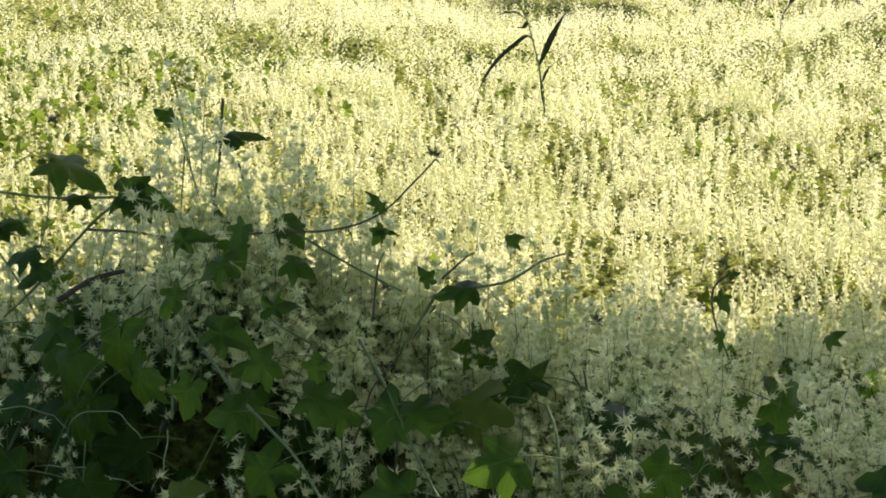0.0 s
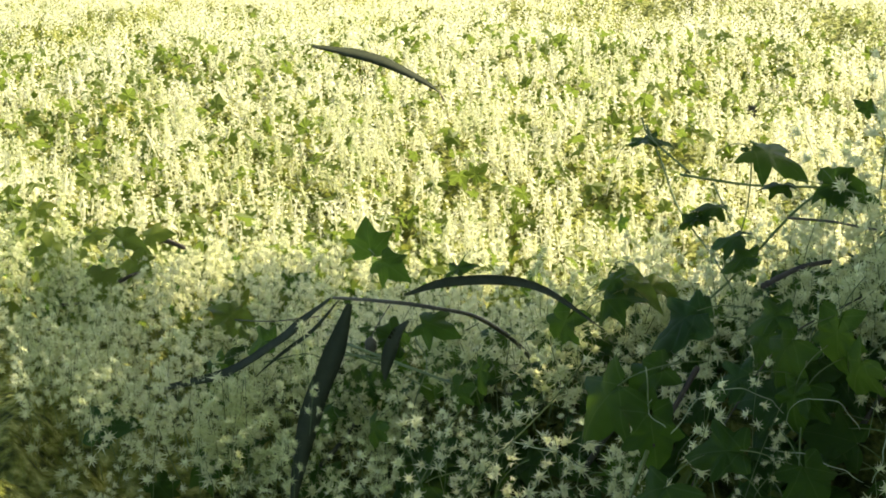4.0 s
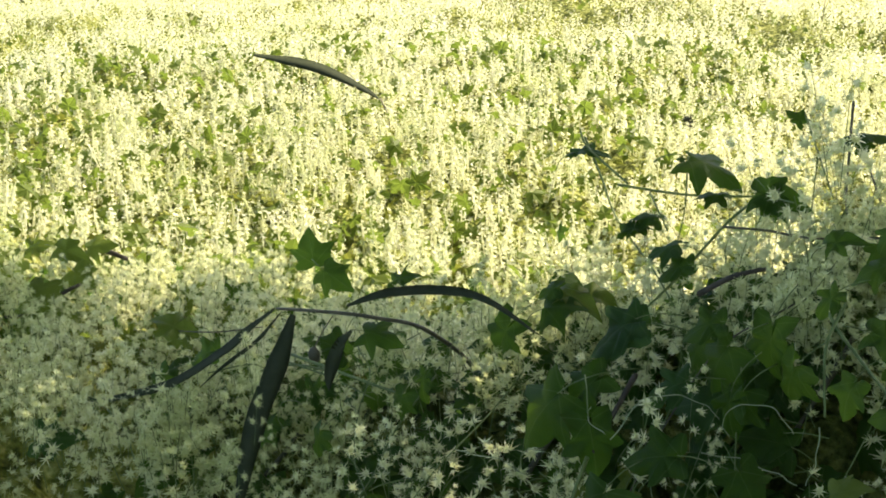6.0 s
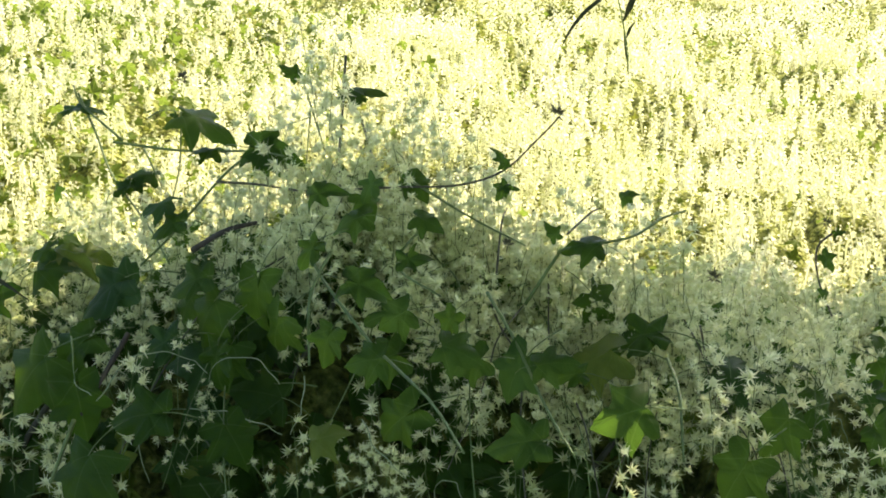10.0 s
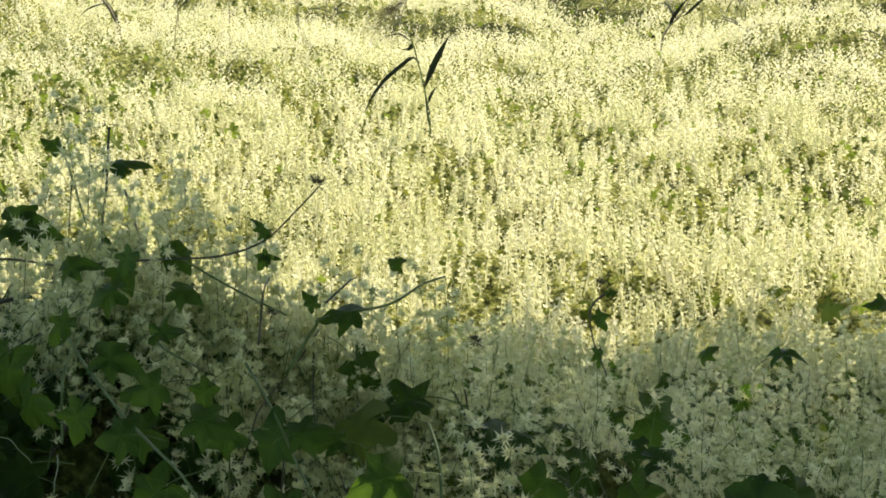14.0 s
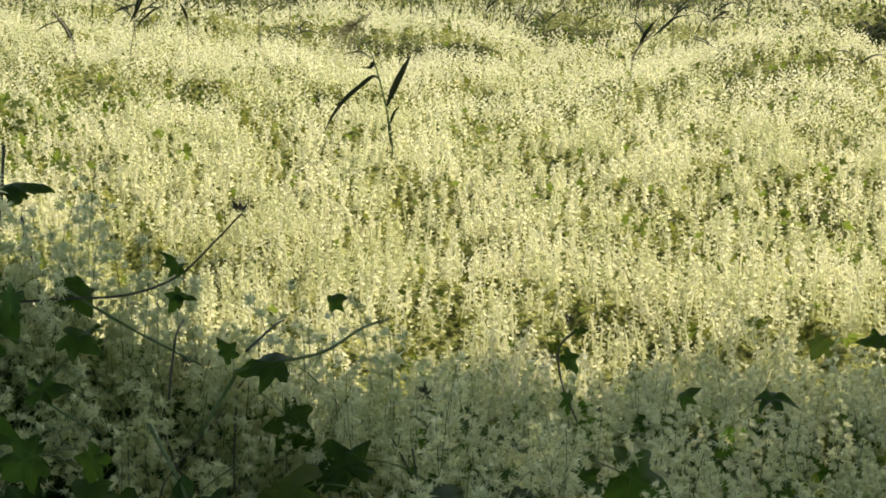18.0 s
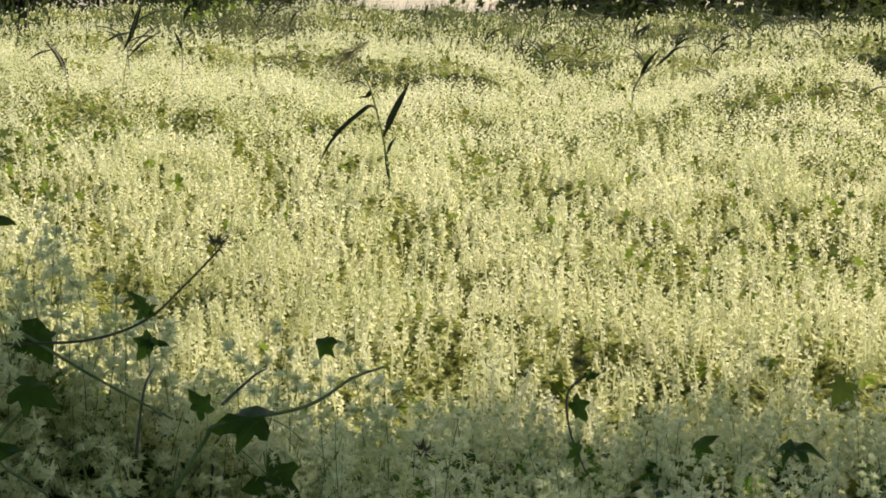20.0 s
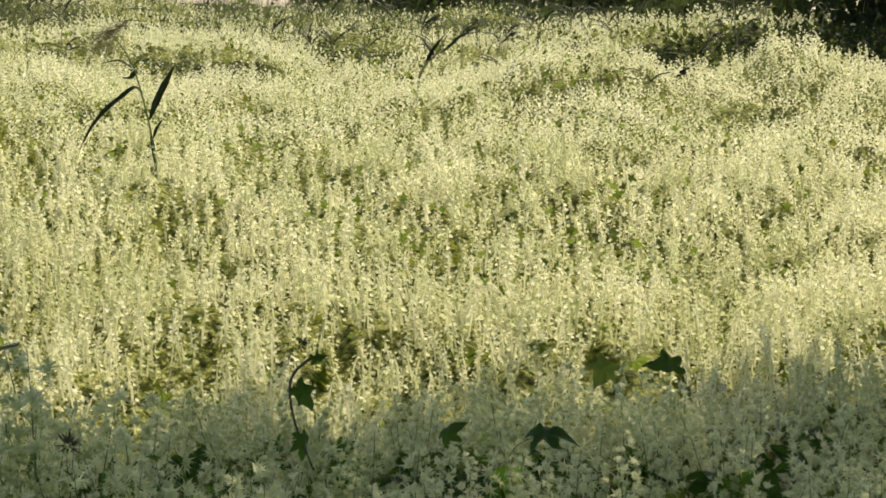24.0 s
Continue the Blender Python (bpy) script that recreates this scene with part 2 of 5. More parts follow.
def gully(x, y):
    s = np.clip(((x - 3.1) * 2.2 + (y - 10.7) * 0.9) / (2.2 ** 2 + 0.9 ** 2), 0, 1)
    return np.exp(-(np.hypot(x - 3.1 - 2.2 * s, y - 10.7 - 0.9 * s) / (0.42 + 0.35 * s)) ** 2)


def gully_shade(x, y):
    """Distance from the far side of the gully, where shade is put into the colour."""
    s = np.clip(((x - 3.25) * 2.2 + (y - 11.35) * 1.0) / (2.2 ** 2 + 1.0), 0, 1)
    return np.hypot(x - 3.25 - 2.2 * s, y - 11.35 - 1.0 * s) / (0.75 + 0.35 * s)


def hollow(x, y):
    h = 0 * x
    for cx, cy, r in HOLES:
        h = np.maximum(h, smooth(1.35, 0.4, np.hypot(x - cx, (y - cy) * 0.75) / r))
    return h


def canopy(x, y):
    """Height of the tops of the flowering vines over the field."""
    z = 0.62 + 0.062 * np.clip(y - 3.4, 0, 5.4) + 0.40 * smooth(8.8, 30, y) + 0.13 * np.clip(3.4 - y, 0, 1.5)
    z = z + 0.10 * np.clip(-x - 0.9, 0, 1.6) * smooth(14, 4, y)
    far = smooth(5, 12, y)
    z = z + (0.07 + 0.10 * far) * (value_noise(x * 1.1 + 3, y * 0.8, 1) - 0.5) + 0.06 * (value_noise(x * 2.7, y * 2.1, 2) - 0.5)
    z = z + 0.10 * far * (value_noise(x * 0.45, y * 0.5, 5) - 0.5)
    # a bank that climbs on the sunny side, with a gully behind it
    z = z + 0.30 * np.exp(-((x - 4.5) / 1.5) ** 2 - ((y - 8.0) / 1.5) ** 2) + 0.30 * smooth(1.2, 4.0, x) * np.exp(-((y - 12.6) / 1.1) ** 2) - 0.22 * gully(x, y)
    z = z + 0.15 * np.exp(-((x - 3.12) / 0.36) ** 2 - ((y - 9.1) / 0.45) ** 2) - 0.07 * hollow(x, y)
    z = z + 0.19 * smooth(6.5, 11.0, y) * np.maximum(value_noise(x * 2.3 + 2, y * 1.5 + 5, 14) - 0.42, 0) + 0.05 * smooth(4, 7, y) * (value_noise(x * 3.6, y * 2.4, 15) - 0.5)
    z = z + 0.08 * np.exp(-((x + 0.19) / 0.22) ** 2 - ((y - 5.6) / 0.30) ** 2)      # raised to hide the leaning reed's foot from the camera
    # tussocks overgrown by the vines, further back
    z = z + 0.26 * smooth(7.5, 11, y) * np.maximum(value_noise(x * 1.0 + 9, y * 0.75 + 4, 9) - 0.42, 0) * 2
    z = z + 0.20 * smooth(11, 14, y) * np.maximum(value_noise(x * 0.6 + 9, y * 0.45, 8) - 0.55, 0) * 2
    return z


HOLES = ((0.26, 6.0, 0.30), (-0.77, 4.5, 0.20), (1.28, 5.6, 0.20), (1.50, 8.35, 0.22), (0.69, 8.45, 0.24), (0.13, 8.14, 0.18), (0.13, 10.0, 0.22),
         (1.05, 9.95, 0.24), (1.52, 6.5, 0.16), (1.98, 7.8, 0.14), (-0.5, 5.8, 0.18), (2.5, 7.66, 0.20), (2.05, 12.2, 0.30), (2.5, 11.9, 0.26), (2.85, 11.6, 0.24), 
         (-1.3, 16.2, 0.5), (-2.62, 7.1, 0.36), (-2.9, 8.1, 0.4), (0.9, 12.6, 0.4))


def brush_and_shade(x, y):
    """Darker brush between the swells of bloom further out, partly drawn for their shade."""
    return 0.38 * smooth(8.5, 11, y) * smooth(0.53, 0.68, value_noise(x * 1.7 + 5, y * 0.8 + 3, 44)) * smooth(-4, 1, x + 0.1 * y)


def bare_and_shade(x, y):
    """How far the flowers give way to dark foliage, where sparse or drawn as shade, 0 to 1."""
    b = smooth(0.60, 0.76, value_noise(x * 1.9 + 40, y * 1.25 + 7, 3)) * 0.34
    # shade in the hollows is drawn with fewer flowers and dark foliage
    b = np.maximum(b, 0.66 * hollow(x, y))
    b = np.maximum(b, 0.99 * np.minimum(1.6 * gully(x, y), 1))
    b = np.maximum(b, brush_and_shade(x, y))
    # the gully's far bank is darkened in colour for the shade on it
    b = np.maximum(b, 0.97 * smooth(0.85, 0.55, gully_shade(x, y)))
    # steep near faces lose flowers for dark foliage, painting their shaded side
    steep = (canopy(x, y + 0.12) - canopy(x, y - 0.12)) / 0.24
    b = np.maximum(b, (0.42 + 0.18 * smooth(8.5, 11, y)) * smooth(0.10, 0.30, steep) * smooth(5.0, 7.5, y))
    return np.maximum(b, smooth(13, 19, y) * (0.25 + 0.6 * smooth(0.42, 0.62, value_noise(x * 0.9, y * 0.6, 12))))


# ---------------------------------------------------------------- flowers and leaves, as shapes
def starry(length, florets, width, size, petals, seed, wide=0.11, stem=True, taper=0.6, core=0.0):
    """An upright panicle of small stars: each floret has narrow petals that spread from one point. (verts, tris, material index)"""
    r = np.random.default_rng(seed)
    bend = r.normal(0, 0.10, 2) * length
    axis = lambda q: np.array([bend[0] * q * q, bend[1] * q * q, q * length])
    vs, ts, mi, n = [], [], [], 0
    if stem:
        v, t = rod_mesh([axis(q) for q in (-0.2, 0.3, 0.7, 1)], np.array([0.006, 0.005, 0.004, 0.003]) * length, 3)
        vs.append(v), ts.append(t), mi.extend([1] * len(t))
        n = len(v)
    for k in range(florets):
        bunch = k // 4
        if k % 4 == 0:
            q = 0.08 + 0.92 * (k + r.random()) / florets
            a = bunch * 2.4 + r.normal(0, 0.5)
            top = np.array([math.cos(a), math.sin(a), 0.15 + 0.5 * r.random() + (1.2 if q > 0.93 else 0)])
            top /= np.linalg.norm(top)
            heart = axis(q) + top * width * (0.35 + 0.75 * r.random()) * (1.0 - taper * q)
            if core:
                v, t = cup(heart, core, r, top + [0, 0, 0.5])
                vs.append(v), ts.append(t + n), mi.extend([0] * len(t))
                n += len(v)
        out = top + r.normal(0, 0.8, 3)
        out /= np.linalg.norm(out)
        c = heart + out * size * r.uniform(0.1, 0.45)
        if stem and k % 4 == 0:
            side = np.cross(out, [0, 0, 1.0]) * 0.004
            low = axis(q - 0.05)
            vs.append(np.array([low - side, low + side, heart])), ts.append(np.array([[n, n + 1, n + 2]])), mi.append(1)
            n += 3
        face = out + r.normal(0, 0.35, 3)
        face /= np.linalg.norm(face)
        u = np.cross(face, [0.3, 0.2, 1.0])
        u /= np.linalg.norm(u)
        w = np.cross(face, u)
        reach = size * r.uniform(0.75, 1.2) * (0.75 if q > 0.9 else 1.0)
        turn = r.random() * 6.28
        for p in range(petals):
            b = turn + 6.283 * p / petals + r.normal(0, 0.15)
            d = math.cos(b) * u + math.sin(b) * w
            e = np.cross(face, d)
            l = reach * r.uniform(0.8, 1.15)
            d = d * 0.85 + face * r.uniform(0.25, 0.75)
            vs.append(np.array([c + e * l * wide, c + d * l, c - e * l * wide])), ts.append(np.array([[n, n + 1, n + 2]])), mi.append(0)
            n += 3
    return np.concatenate(vs), np.concatenate(ts), np.array(mi)


def cup(c, radius, r, face, sides=5, deep=1.0):
    """A floret as an open cup of petals that widens towards face. (verts, tris)"""
    face = face / np.linalg.norm(face)
    u = np.cross(face, [0.31, 0.17, 1.0])
    u /= np.linalg.norm(u)
    w = np.cross(face, u)
    a = r.random() * 6.283 + (np.arange(sides) + r.uniform(-0.25, 0.25, sides)) * 6.283 / sides
    reach = r.uniform(0.75, 1.3, (sides, 1))
    ring = (np.cos(a)[:, None] * u + np.sin(a)[:, None] * w) * reach + face * deep * r.uniform(0.2, 0.75, (sides, 1))
    v = np.vstack([ring, [-face * 0.45 * deep]]) * radius + c
    k = np.arange(sides)
    return v, np.column_stack([k, (k + 1) % sides, np.full(sides, sides)])


def knobbed(knobs, width, size, seed, sides=5, deep=1.0, petals=0, core=0.0):
    """A flower spike seen from afar: a column of small cups, with a few loose petals. (verts, tris, material index)"""
    r = np.random.default_rng(seed)
    bend = r.normal(0, 0.12, 2)
    parts = []
    if core:      # the packed florets about the stalk
        a = np.arange(4) * 1.571 + r.random()
        v = np.array([(0.55 * core * math.cos(b), 0.55 * core * math.sin(b), 0.0) for b in a] + [(core * math.cos(b) + 0.3 * bend[0], core * math.sin(b) + 0.3 * bend[1], 0.5 + 0.1 * r.normal()) for b in a] + [(bend[0], bend[1], 1.0)])
        parts.append((v, np.array([f for i in range(4) for f in ((i, (i + 1) % 4, 4 + (i + 1) % 4), (i, 4 + (i + 1) % 4, 4 + i), (4 + i, 4 + (i + 1) % 4, 8))])))
    for k in range(knobs):
        q = (k + 0.7 * r.random()) / knobs
        a = k * 2.4 + r.normal(0, 0.4)
        out = np.array([math.cos(a), math.sin(a), 0.0])
        c = out * width * (1 - 0.6 * q) + [bend[0] * q * q, bend[1] * q * q, q]
        s = size * r.uniform(0.7, 1.2) * (1.1 - 0.35 * q)
        parts.append(cup(c, s, r, 0.8 * out + r.normal(0, 0.25, 3) + [0, 0, 0.9], sides, deep))
        for p in range(petals):
            d = r.normal(0, 1, 3) + 0.8 * out + [0, 0, 0.4]
            d /= np.linalg.norm(d)
            e = np.cross(d, r.normal(0, 1, 3))
            e *= 0.3 * s / np.linalg.norm(e)
            parts.append((np.array([c + d * s * 0.4 + e, c + d * s * r.uniform(1.5, 2.1), c + d * s * 0.4 - e]), np.array([[0, 1, 2]])))
    v, t = joined(parts)
    return v, t, np.zeros(len(t), int)


HALF_LEAF = ((0.03, 0.0), (-0.08, 0.10), (-0.14, 0.24), (-0.12, 0.45), (0.03, 0.45), (0.14, 0.42), (0.30, 0.51), (0.45, 0.62), (0.48, 0.48), (0.49, 0.37), (0.66, 0.25), (0.85, 0.11), (1.0, 0.0))


def leaf_shape(seed, long=1.0, slim=1.0, wave=1.0, at=(0.33, 0.68, 1.0)):
    """A five-pointed vine leaf one unit long from its stalk to its tip, cupped and a little wavy."""
    r = np.random.default_rng(seed)
    h = [(x * long, y * slim) for x, y in HALF_LEAF]
    deep = r.uniform(0.74, 1.0)
    h = [(x * (deep * 0.4 + 0.6), y * deep) if k in (5, 9) else (x, y) for k, (x, y) in enumerate(h)]
    rim = np.array(h + [(x, -y * r.uniform(0.85, 1.1)) for x, y in h[-2:0:-1]])
    rim[:, :2] += r.normal(0, 0.018, (len(rim), 2))
    if len(at) > 1:      # a finer edge for the leaves that stand alone
        p = np.vstack([rim[-1:], rim, rim[:2]])
        even, bowed = (p[1:-2] + p[2:-1]) / 2, (9 * (p[1:-2] + p[2:-1]) - p[:-3] - p[3:]) / 16
        mid = 0.6 * even + 0.4 * bowed + r.normal(0, 0.008, (len(rim), 2))
        rim = np.stack([rim, mid], 1).reshape(-1, 2)
    c = np.array([0.24 * long, 0.0])
    rings = [c + (rim - c) * f for f in at]
    k = len(rim)
    v = [np.array([[*c, 0.03]])]
    a = np.arctan2(rim[:, 1], rim[:, 0] - c[0])
    ripple = 0.05 * wave * np.sin(a * 5 + r.random() * 6) + r.normal(0, 0.012 * wave, k)
    droop = np.hypot(rim[:, 0] - c[0], rim[:, 1])
    for f, ring in zip(at, rings):
        z = 0.03 - 0.42 * wave * (droop * f) ** 2 + ripple * f * f + 0.30 * np.abs(ring[:, 1]) * (1 if seed % 2 else -0.35)
        v.append(np.column_stack([ring, z]))
    t = [(0, 1 + i, 1 + (i + 1) % k) for i in range(k)]
    for q in range(len(at) - 1):
        for i in range(k):
            i2 = (i + 1) % k
            p, s = 1 + q * k, 1 + (q + 1) * k
            t += [(p + i, s + i, s + i2), (p + i, s + i2, p + i2)]
    return np.concatenate(v), np.array(t)


LEAVES = {sort: [mesh_of("leaf", *leaf_shape(i, 1.0 + 0.12 * (i % 3 - 1), (0.95, 0.8, 1.05, 0.7)[i % 4], 1.15 + 0.55 * (i % 2)), m, smooth=True) for i in range(6)]
          for sort, m in leaf_m.items()}
PLUMES, PANICLES = [], []
for i in range(8):
    v, t, k = starry(1.0, 60, 0.17, 0.062, 5, 400 + i, 0.15, True, 0.75, 0.04)
    PLUMES.append(mesh_of("flower_panicle", v, t, [petal_m, stem_m], k))
for i in range(12):
    v, t, k = starry(1.0, 24 + 4 * (i % 4), 0.17 + 0.02 * (i % 3), 0.096, 6, 100 + i, 0.12, True, 0.45, 0.04)
    PANICLES.append(mesh_of("flower_panicle", v, t, [petal_m, stem_m], k))


# ---------------------------------------------------------------- ground, thicket and flowering field
def sheet(name, xs, ys, height, mat, label, category):
    gx, gy = np.meshgrid(xs, ys)
    v = np.column_stack([gx.ravel(), gy.ravel(), height(gx, gy).ravel()])
    nx = len(xs)
    i = (np.arange(len(ys) - 1)[:, None] * nx + np.arange(nx - 1)[None]).ravel()
    f = np.column_stack([i, i + 1, i + nx + 1, i + nx])
    return tagged(new(name, mesh_of(name, v, f, mat, smooth=True)), label, category, kind="structure")


def soil(x, y):
    return 0.62 * smooth(4, 30, y) + 0.05 * (value_noise(x * 0.7, y * 0.7, 21) - 0.5) * smooth(60, 20, np.hypot(x, y))


def spread(a, b, n, p=1.0):
    s = np.linspace(-1, 1, n)
    return a + (b - a) * (0.5 + 0.5 * np.sign(s) * np.abs(s) ** p)


sheet("ground", spread(-900, 900, 90, 3.2), np.concatenate([-np.geomspace(900, 0.5, 30), np.geomspace(0.5, 1800, 80)]), soil, ground_m,
      "dark soil and grass under and beyond the vines", "ground")


def fan(name, r0, r1, na, nr, height, mat, label):
    """A sheet shaped as a sector of a ring in front of the standpoint."""
    a, r = np.radians(np.linspace(-50, 42, na)), np.geomspace(r0, r1, nr)
    ga, gr = np.meshgrid(a, r)
    x, y = np.sin(ga) * gr, np.cos(ga) * gr
    v = np.column_stack([x.ravel(), y.ravel(), height(x, y).ravel()])
    i = (np.arange(nr - 1)[:, None] * na + np.arange(na - 1)[None]).ravel()
    f = np.column_stack([i, i + 1, i + na + 1, i + na])
    # dark material on these faces stands in for shade as well as bare foliage
    shade_faces = bare_and_shade(x, y).ravel()[f].mean(1) > 0.55
    return tagged(new(name, mesh_of(name, v, f, mat, shade_faces.astype(int), smooth=False)), label, "foliage", kind="stuff")


def tufted(x, y):
    """Small uneven swells of the bloom."""
    return 0.09 * (value_noise(x * 8, y * 6.5, 34) - 0.5) * smooth(24, 10, y)


def mat_height(x, y):
    lump = 0.07 * (value_noise(x * 9, y * 9, 31) - 0.5) + 0.05 * (value_noise(x * 23, y * 23, 32) - 0.5)
    return canopy(x, y) - 0.115 + 0.8 * tufted(x, y) + lump * smooth(30, 8, y)


fan("vine_thicket", 1.75, 60, 300, 210, mat_height, [bloom_m, thicket_m], "tangled vine foliage and lower flowers beneath the bloom, with shade coloured into the hollows")


def scatter(r0, r1, density, seed, keep):
    """Places in the sector, about density to the square metre."""
    r = np.random.default_rng(seed)
    a0, a1 = math.radians(-44), math.radians(26)
    cell = density ** -0.5
    gx, gy = np.meshgrid(np.arange(math.sin(a0) * r1, math.sin(a1) * r1, cell), np.arange(r0 * math.cos(a0), r1, cell))
    gx[::2] += cell / 2
    x, y = (g.ravel() + r.uniform(-0.42, 0.42, g.size) * cell for g in (gx, gy))
    a, d = np.arctan2(x, y), np.hypot(x, y)
    inside = (a > a0) & (a < a1) & (d > r0) & (d < r1)
    x, y = x[inside], y[inside]
    ok = r.random(len(x)) < keep(x, y)
    return x[ok], y[ok], r


def strewn(name, x, y, z, r, shapes, scale, lean, mats, label, category, spin_all=False):
    """One mesh of many copies of the shapes at the places."""
    vs, ts, ks, n = [], [], [], 0
    which = r.integers(0, len(shapes), len(x))
    for q, shape in enumerate(shapes):
        at = np.where(which == q)[0]
        if not len(at):
            continue
        v, t = np.asarray(shape[0]), np.asarray(shape[1])
        s = scale * r.uniform(0.7, 1.25, len(at))
        spin, lx, ly = r.uniform(0, 6.283, len(at)), r.normal(0, lean, len(at)), r.normal(0, lean, len(at))
        c, d = np.cos(spin), np.sin(spin)
        p = v[None] * s[:, None, None]
        px, py, pz = p[..., 0], p[..., 1], p[..., 2]
        qx, qy = px * c[:, None] - py * d[:, None], px * d[:, None] + py * c[:, None]
        if spin_all:      # flat shapes: tilt them properly
            cx, sx, cy, sy = np.cos(lx)[:, None], np.sin(lx)[:, None], np.cos(ly)[:, None], np.sin(ly)[:, None]
            qy, pz = qy * cx - pz * sx, qy * sx + pz * cx
            qx, pz = qx * cy + pz * sy, -qx * sy + pz * cy
        else:             # upright shapes: lean them
            qx, qy = qx + pz * lx[:, None], qy + pz * ly[:, None]
        w = np.stack([qx + x[at][:, None], qy + y[at][:, None], pz + z[at][:, None]], -1)
        vs.append(w.reshape(-1, 3))
        ts.append((t[None] + (np.arange(len(at)) * len(v))[:, None, None] + n).reshape(-1, 3))
        ks.append(np.tile(shape[2] if len(shape) > 2 else np.zeros(len(t), int), len(at)))
        n += len(at) * len(v)
    me = mesh_of(name, np.concatenate(vs), np.concatenate(ts), mats, np.concatenate(ks), smooth=not spin_all)
    return tagged(new(name, me), label, category, kind="stuff")


NEAR = [starry(1.0, 24 + 4 * (i % 3), 0.15, 0.104, 6, 200 + i, 0.12, False, 0.6, 0.045) for i in range(8)]
SOFT = [knobbed(12 + i % 3, 0.125, 0.072, 300 + i, 4, 1.0, 4, 0.035) for i in range(8)]
MID = [knobbed(12 + i % 3, 0.12, 0.078, 220 + i, 4, 1.4, 1, 0.035) for i in range(8)]
BACK = [knobbed(9 + i % 2, 0.105, 0.076, 240 + i, 4, 1.9) for i in range(8)]
FAR = [knobbed(5, 0.07, 0.075, 280 + i, 4, 3.0) for i in range(8)]
LAST = [knobbed(3, 0.08, 0.095, 260 + i, 4, 3.4) for i in range(6)]
heap_clear = lambda x, y: np.where((y < 1.95) & (x < 0.5), 0.0, 1.0)
gaps = lambda x, y: 1 - 0.75 * smooth(3.2, 2.5, y) * smooth(0.62, 0.42, value_noise(x * 5.2 + 3, y * 4.0, 53))
clumped = lambda x, y: (0.24 + 0.76 * smooth(-0.02, 0.014, tufted(x, y))) * (1 - bare_and_shade(x, y)) * gaps(x, y) * (1 - 0.42 * smooth(-0.9, -1.8, x) * smooth(10, 6, y))
for r0, r1, density, shapes, tall, seed in ((1.85, 3.3, 720, NEAR, 0.10, 1), (3.3, 5.0, 820, SOFT, 0.082, 6), (5.0, 7.0, 800, MID, 0.082, 2), (7.0, 11.0, 640, BACK, 0.092, 3), (11.0, 18.0, 330, FAR, 0.12, 5), (18.0, 34.0, 90, LAST, 0.16, 4)):
    x, y, r = scatter(r0, r1, density, seed, lambda x, y: clumped(x, y) * heap_clear(x, y))
    z = canopy(x, y) + tufted(x, y) - tall * r.uniform(0.7, 1.3, len(x)) - 0.07 * r.random(len(x)) ** 2 + 0.035 * r.random(len(x)) ** 4
    strewn("flower_spikes", x, y, z, r, shapes, tall, 0.14, [petal_m if shapes is NEAR else airy_m, stem_m], "dense cream white flower spikes of wild cucumber vine", "flowers")

SMALL = [leaf_shape(60 + i, 1.0, 0.95, 1.3, (1.0,)) for i in range(4)]
PLAIN = []
for i in range(4):      # simple five-pointed leaves for the distance
    rim = np.array([(0.0, 0.0), (-0.1, 0.42), (0.2, 0.3), (0.46, 0.58), (0.5, 0.25), (1.0, 0.0), (0.5, -0.25), (0.46, -0.58), (0.2, -0.3), (-0.1, -0.42)])
    v = np.column_stack([rim, 0.12 * np.abs(rim[:, 1]) + 0.04 * np.sin(rim[:, 0] * 7 + i)])
    v = np.vstack([v, [[0.28, 0, -0.03]]])
    PLAIN.append((v, np.array([(10, k, (k + 1) % 10) for k in range(10)])))
leafy = lambda x, y: (0.30 + 1.6 * smooth(-0.9, -1.8, x) * smooth(9, 6, y) + 0.65 * smooth(0.4, 0.7, value_noise(x * 3, y * 3, 61)) * 1.0 + 1.6 * bare_and_shade(x, y)) * heap_clear(x, y) / 3.2
for r0, r1, density, shapes, size, seed in ((1.85, 4.0, 360, SMALL, 0.045, 11), (4.0, 8.0, 420, PLAIN, 0.030, 12), (8.0, 16.0, 170, PLAIN, 0.032, 13), (16.0, 34.0, 40, PLAIN, 0.036, 14)):
    for sort in ("suntoned", "olive"):
        x, y, r = scatter(r0, r1, density * (0.95 if sort == "suntoned" else 0.9), seed + (20 if sort == "suntoned" else 0), leafy)
        z = canopy(x, y) - (0.035 if sort == 'suntoned' else 0.055) - 0.09 * r.random(len(x))
        strewn("vine_leaves", x, y, z, r, shapes, size, 0.85, leaf_m[sort],
               "yellowish green young vine leaves among the flowers" if sort == "suntoned" else "dark green vine leaves among the flowers", "leaves", True)

# reeds that stand too far off to be told apart
x, y, r = scatter(11.5, 34.0, 40, 71, lambda x, y: (0.12 + 0.88 * smooth(0.40, 0.60, value_noise(x * 0.7, y * 0.45, 77))) * smooth(11.5, 14, y))
blade = np.array([(-0.008, 0, 0), (0.008, 0, 0), (0.011, 0.004, 0.45), (-0.004, 0.004, 0.45), (0.03, 0, 1.0)]), np.array([(0, 1, 2), (0, 2, 3), (3, 2, 4)])
strewn("reed_bed", x, y, canopy(x, y) - 0.30, r, [blade], 0.52, 0.42, reed_m, "sparse dark reed blades far out in the field", "reeds")

# leaves in the shade tone, for dark gaps in the front of the field
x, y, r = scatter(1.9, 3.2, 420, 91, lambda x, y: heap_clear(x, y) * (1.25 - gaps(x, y)))
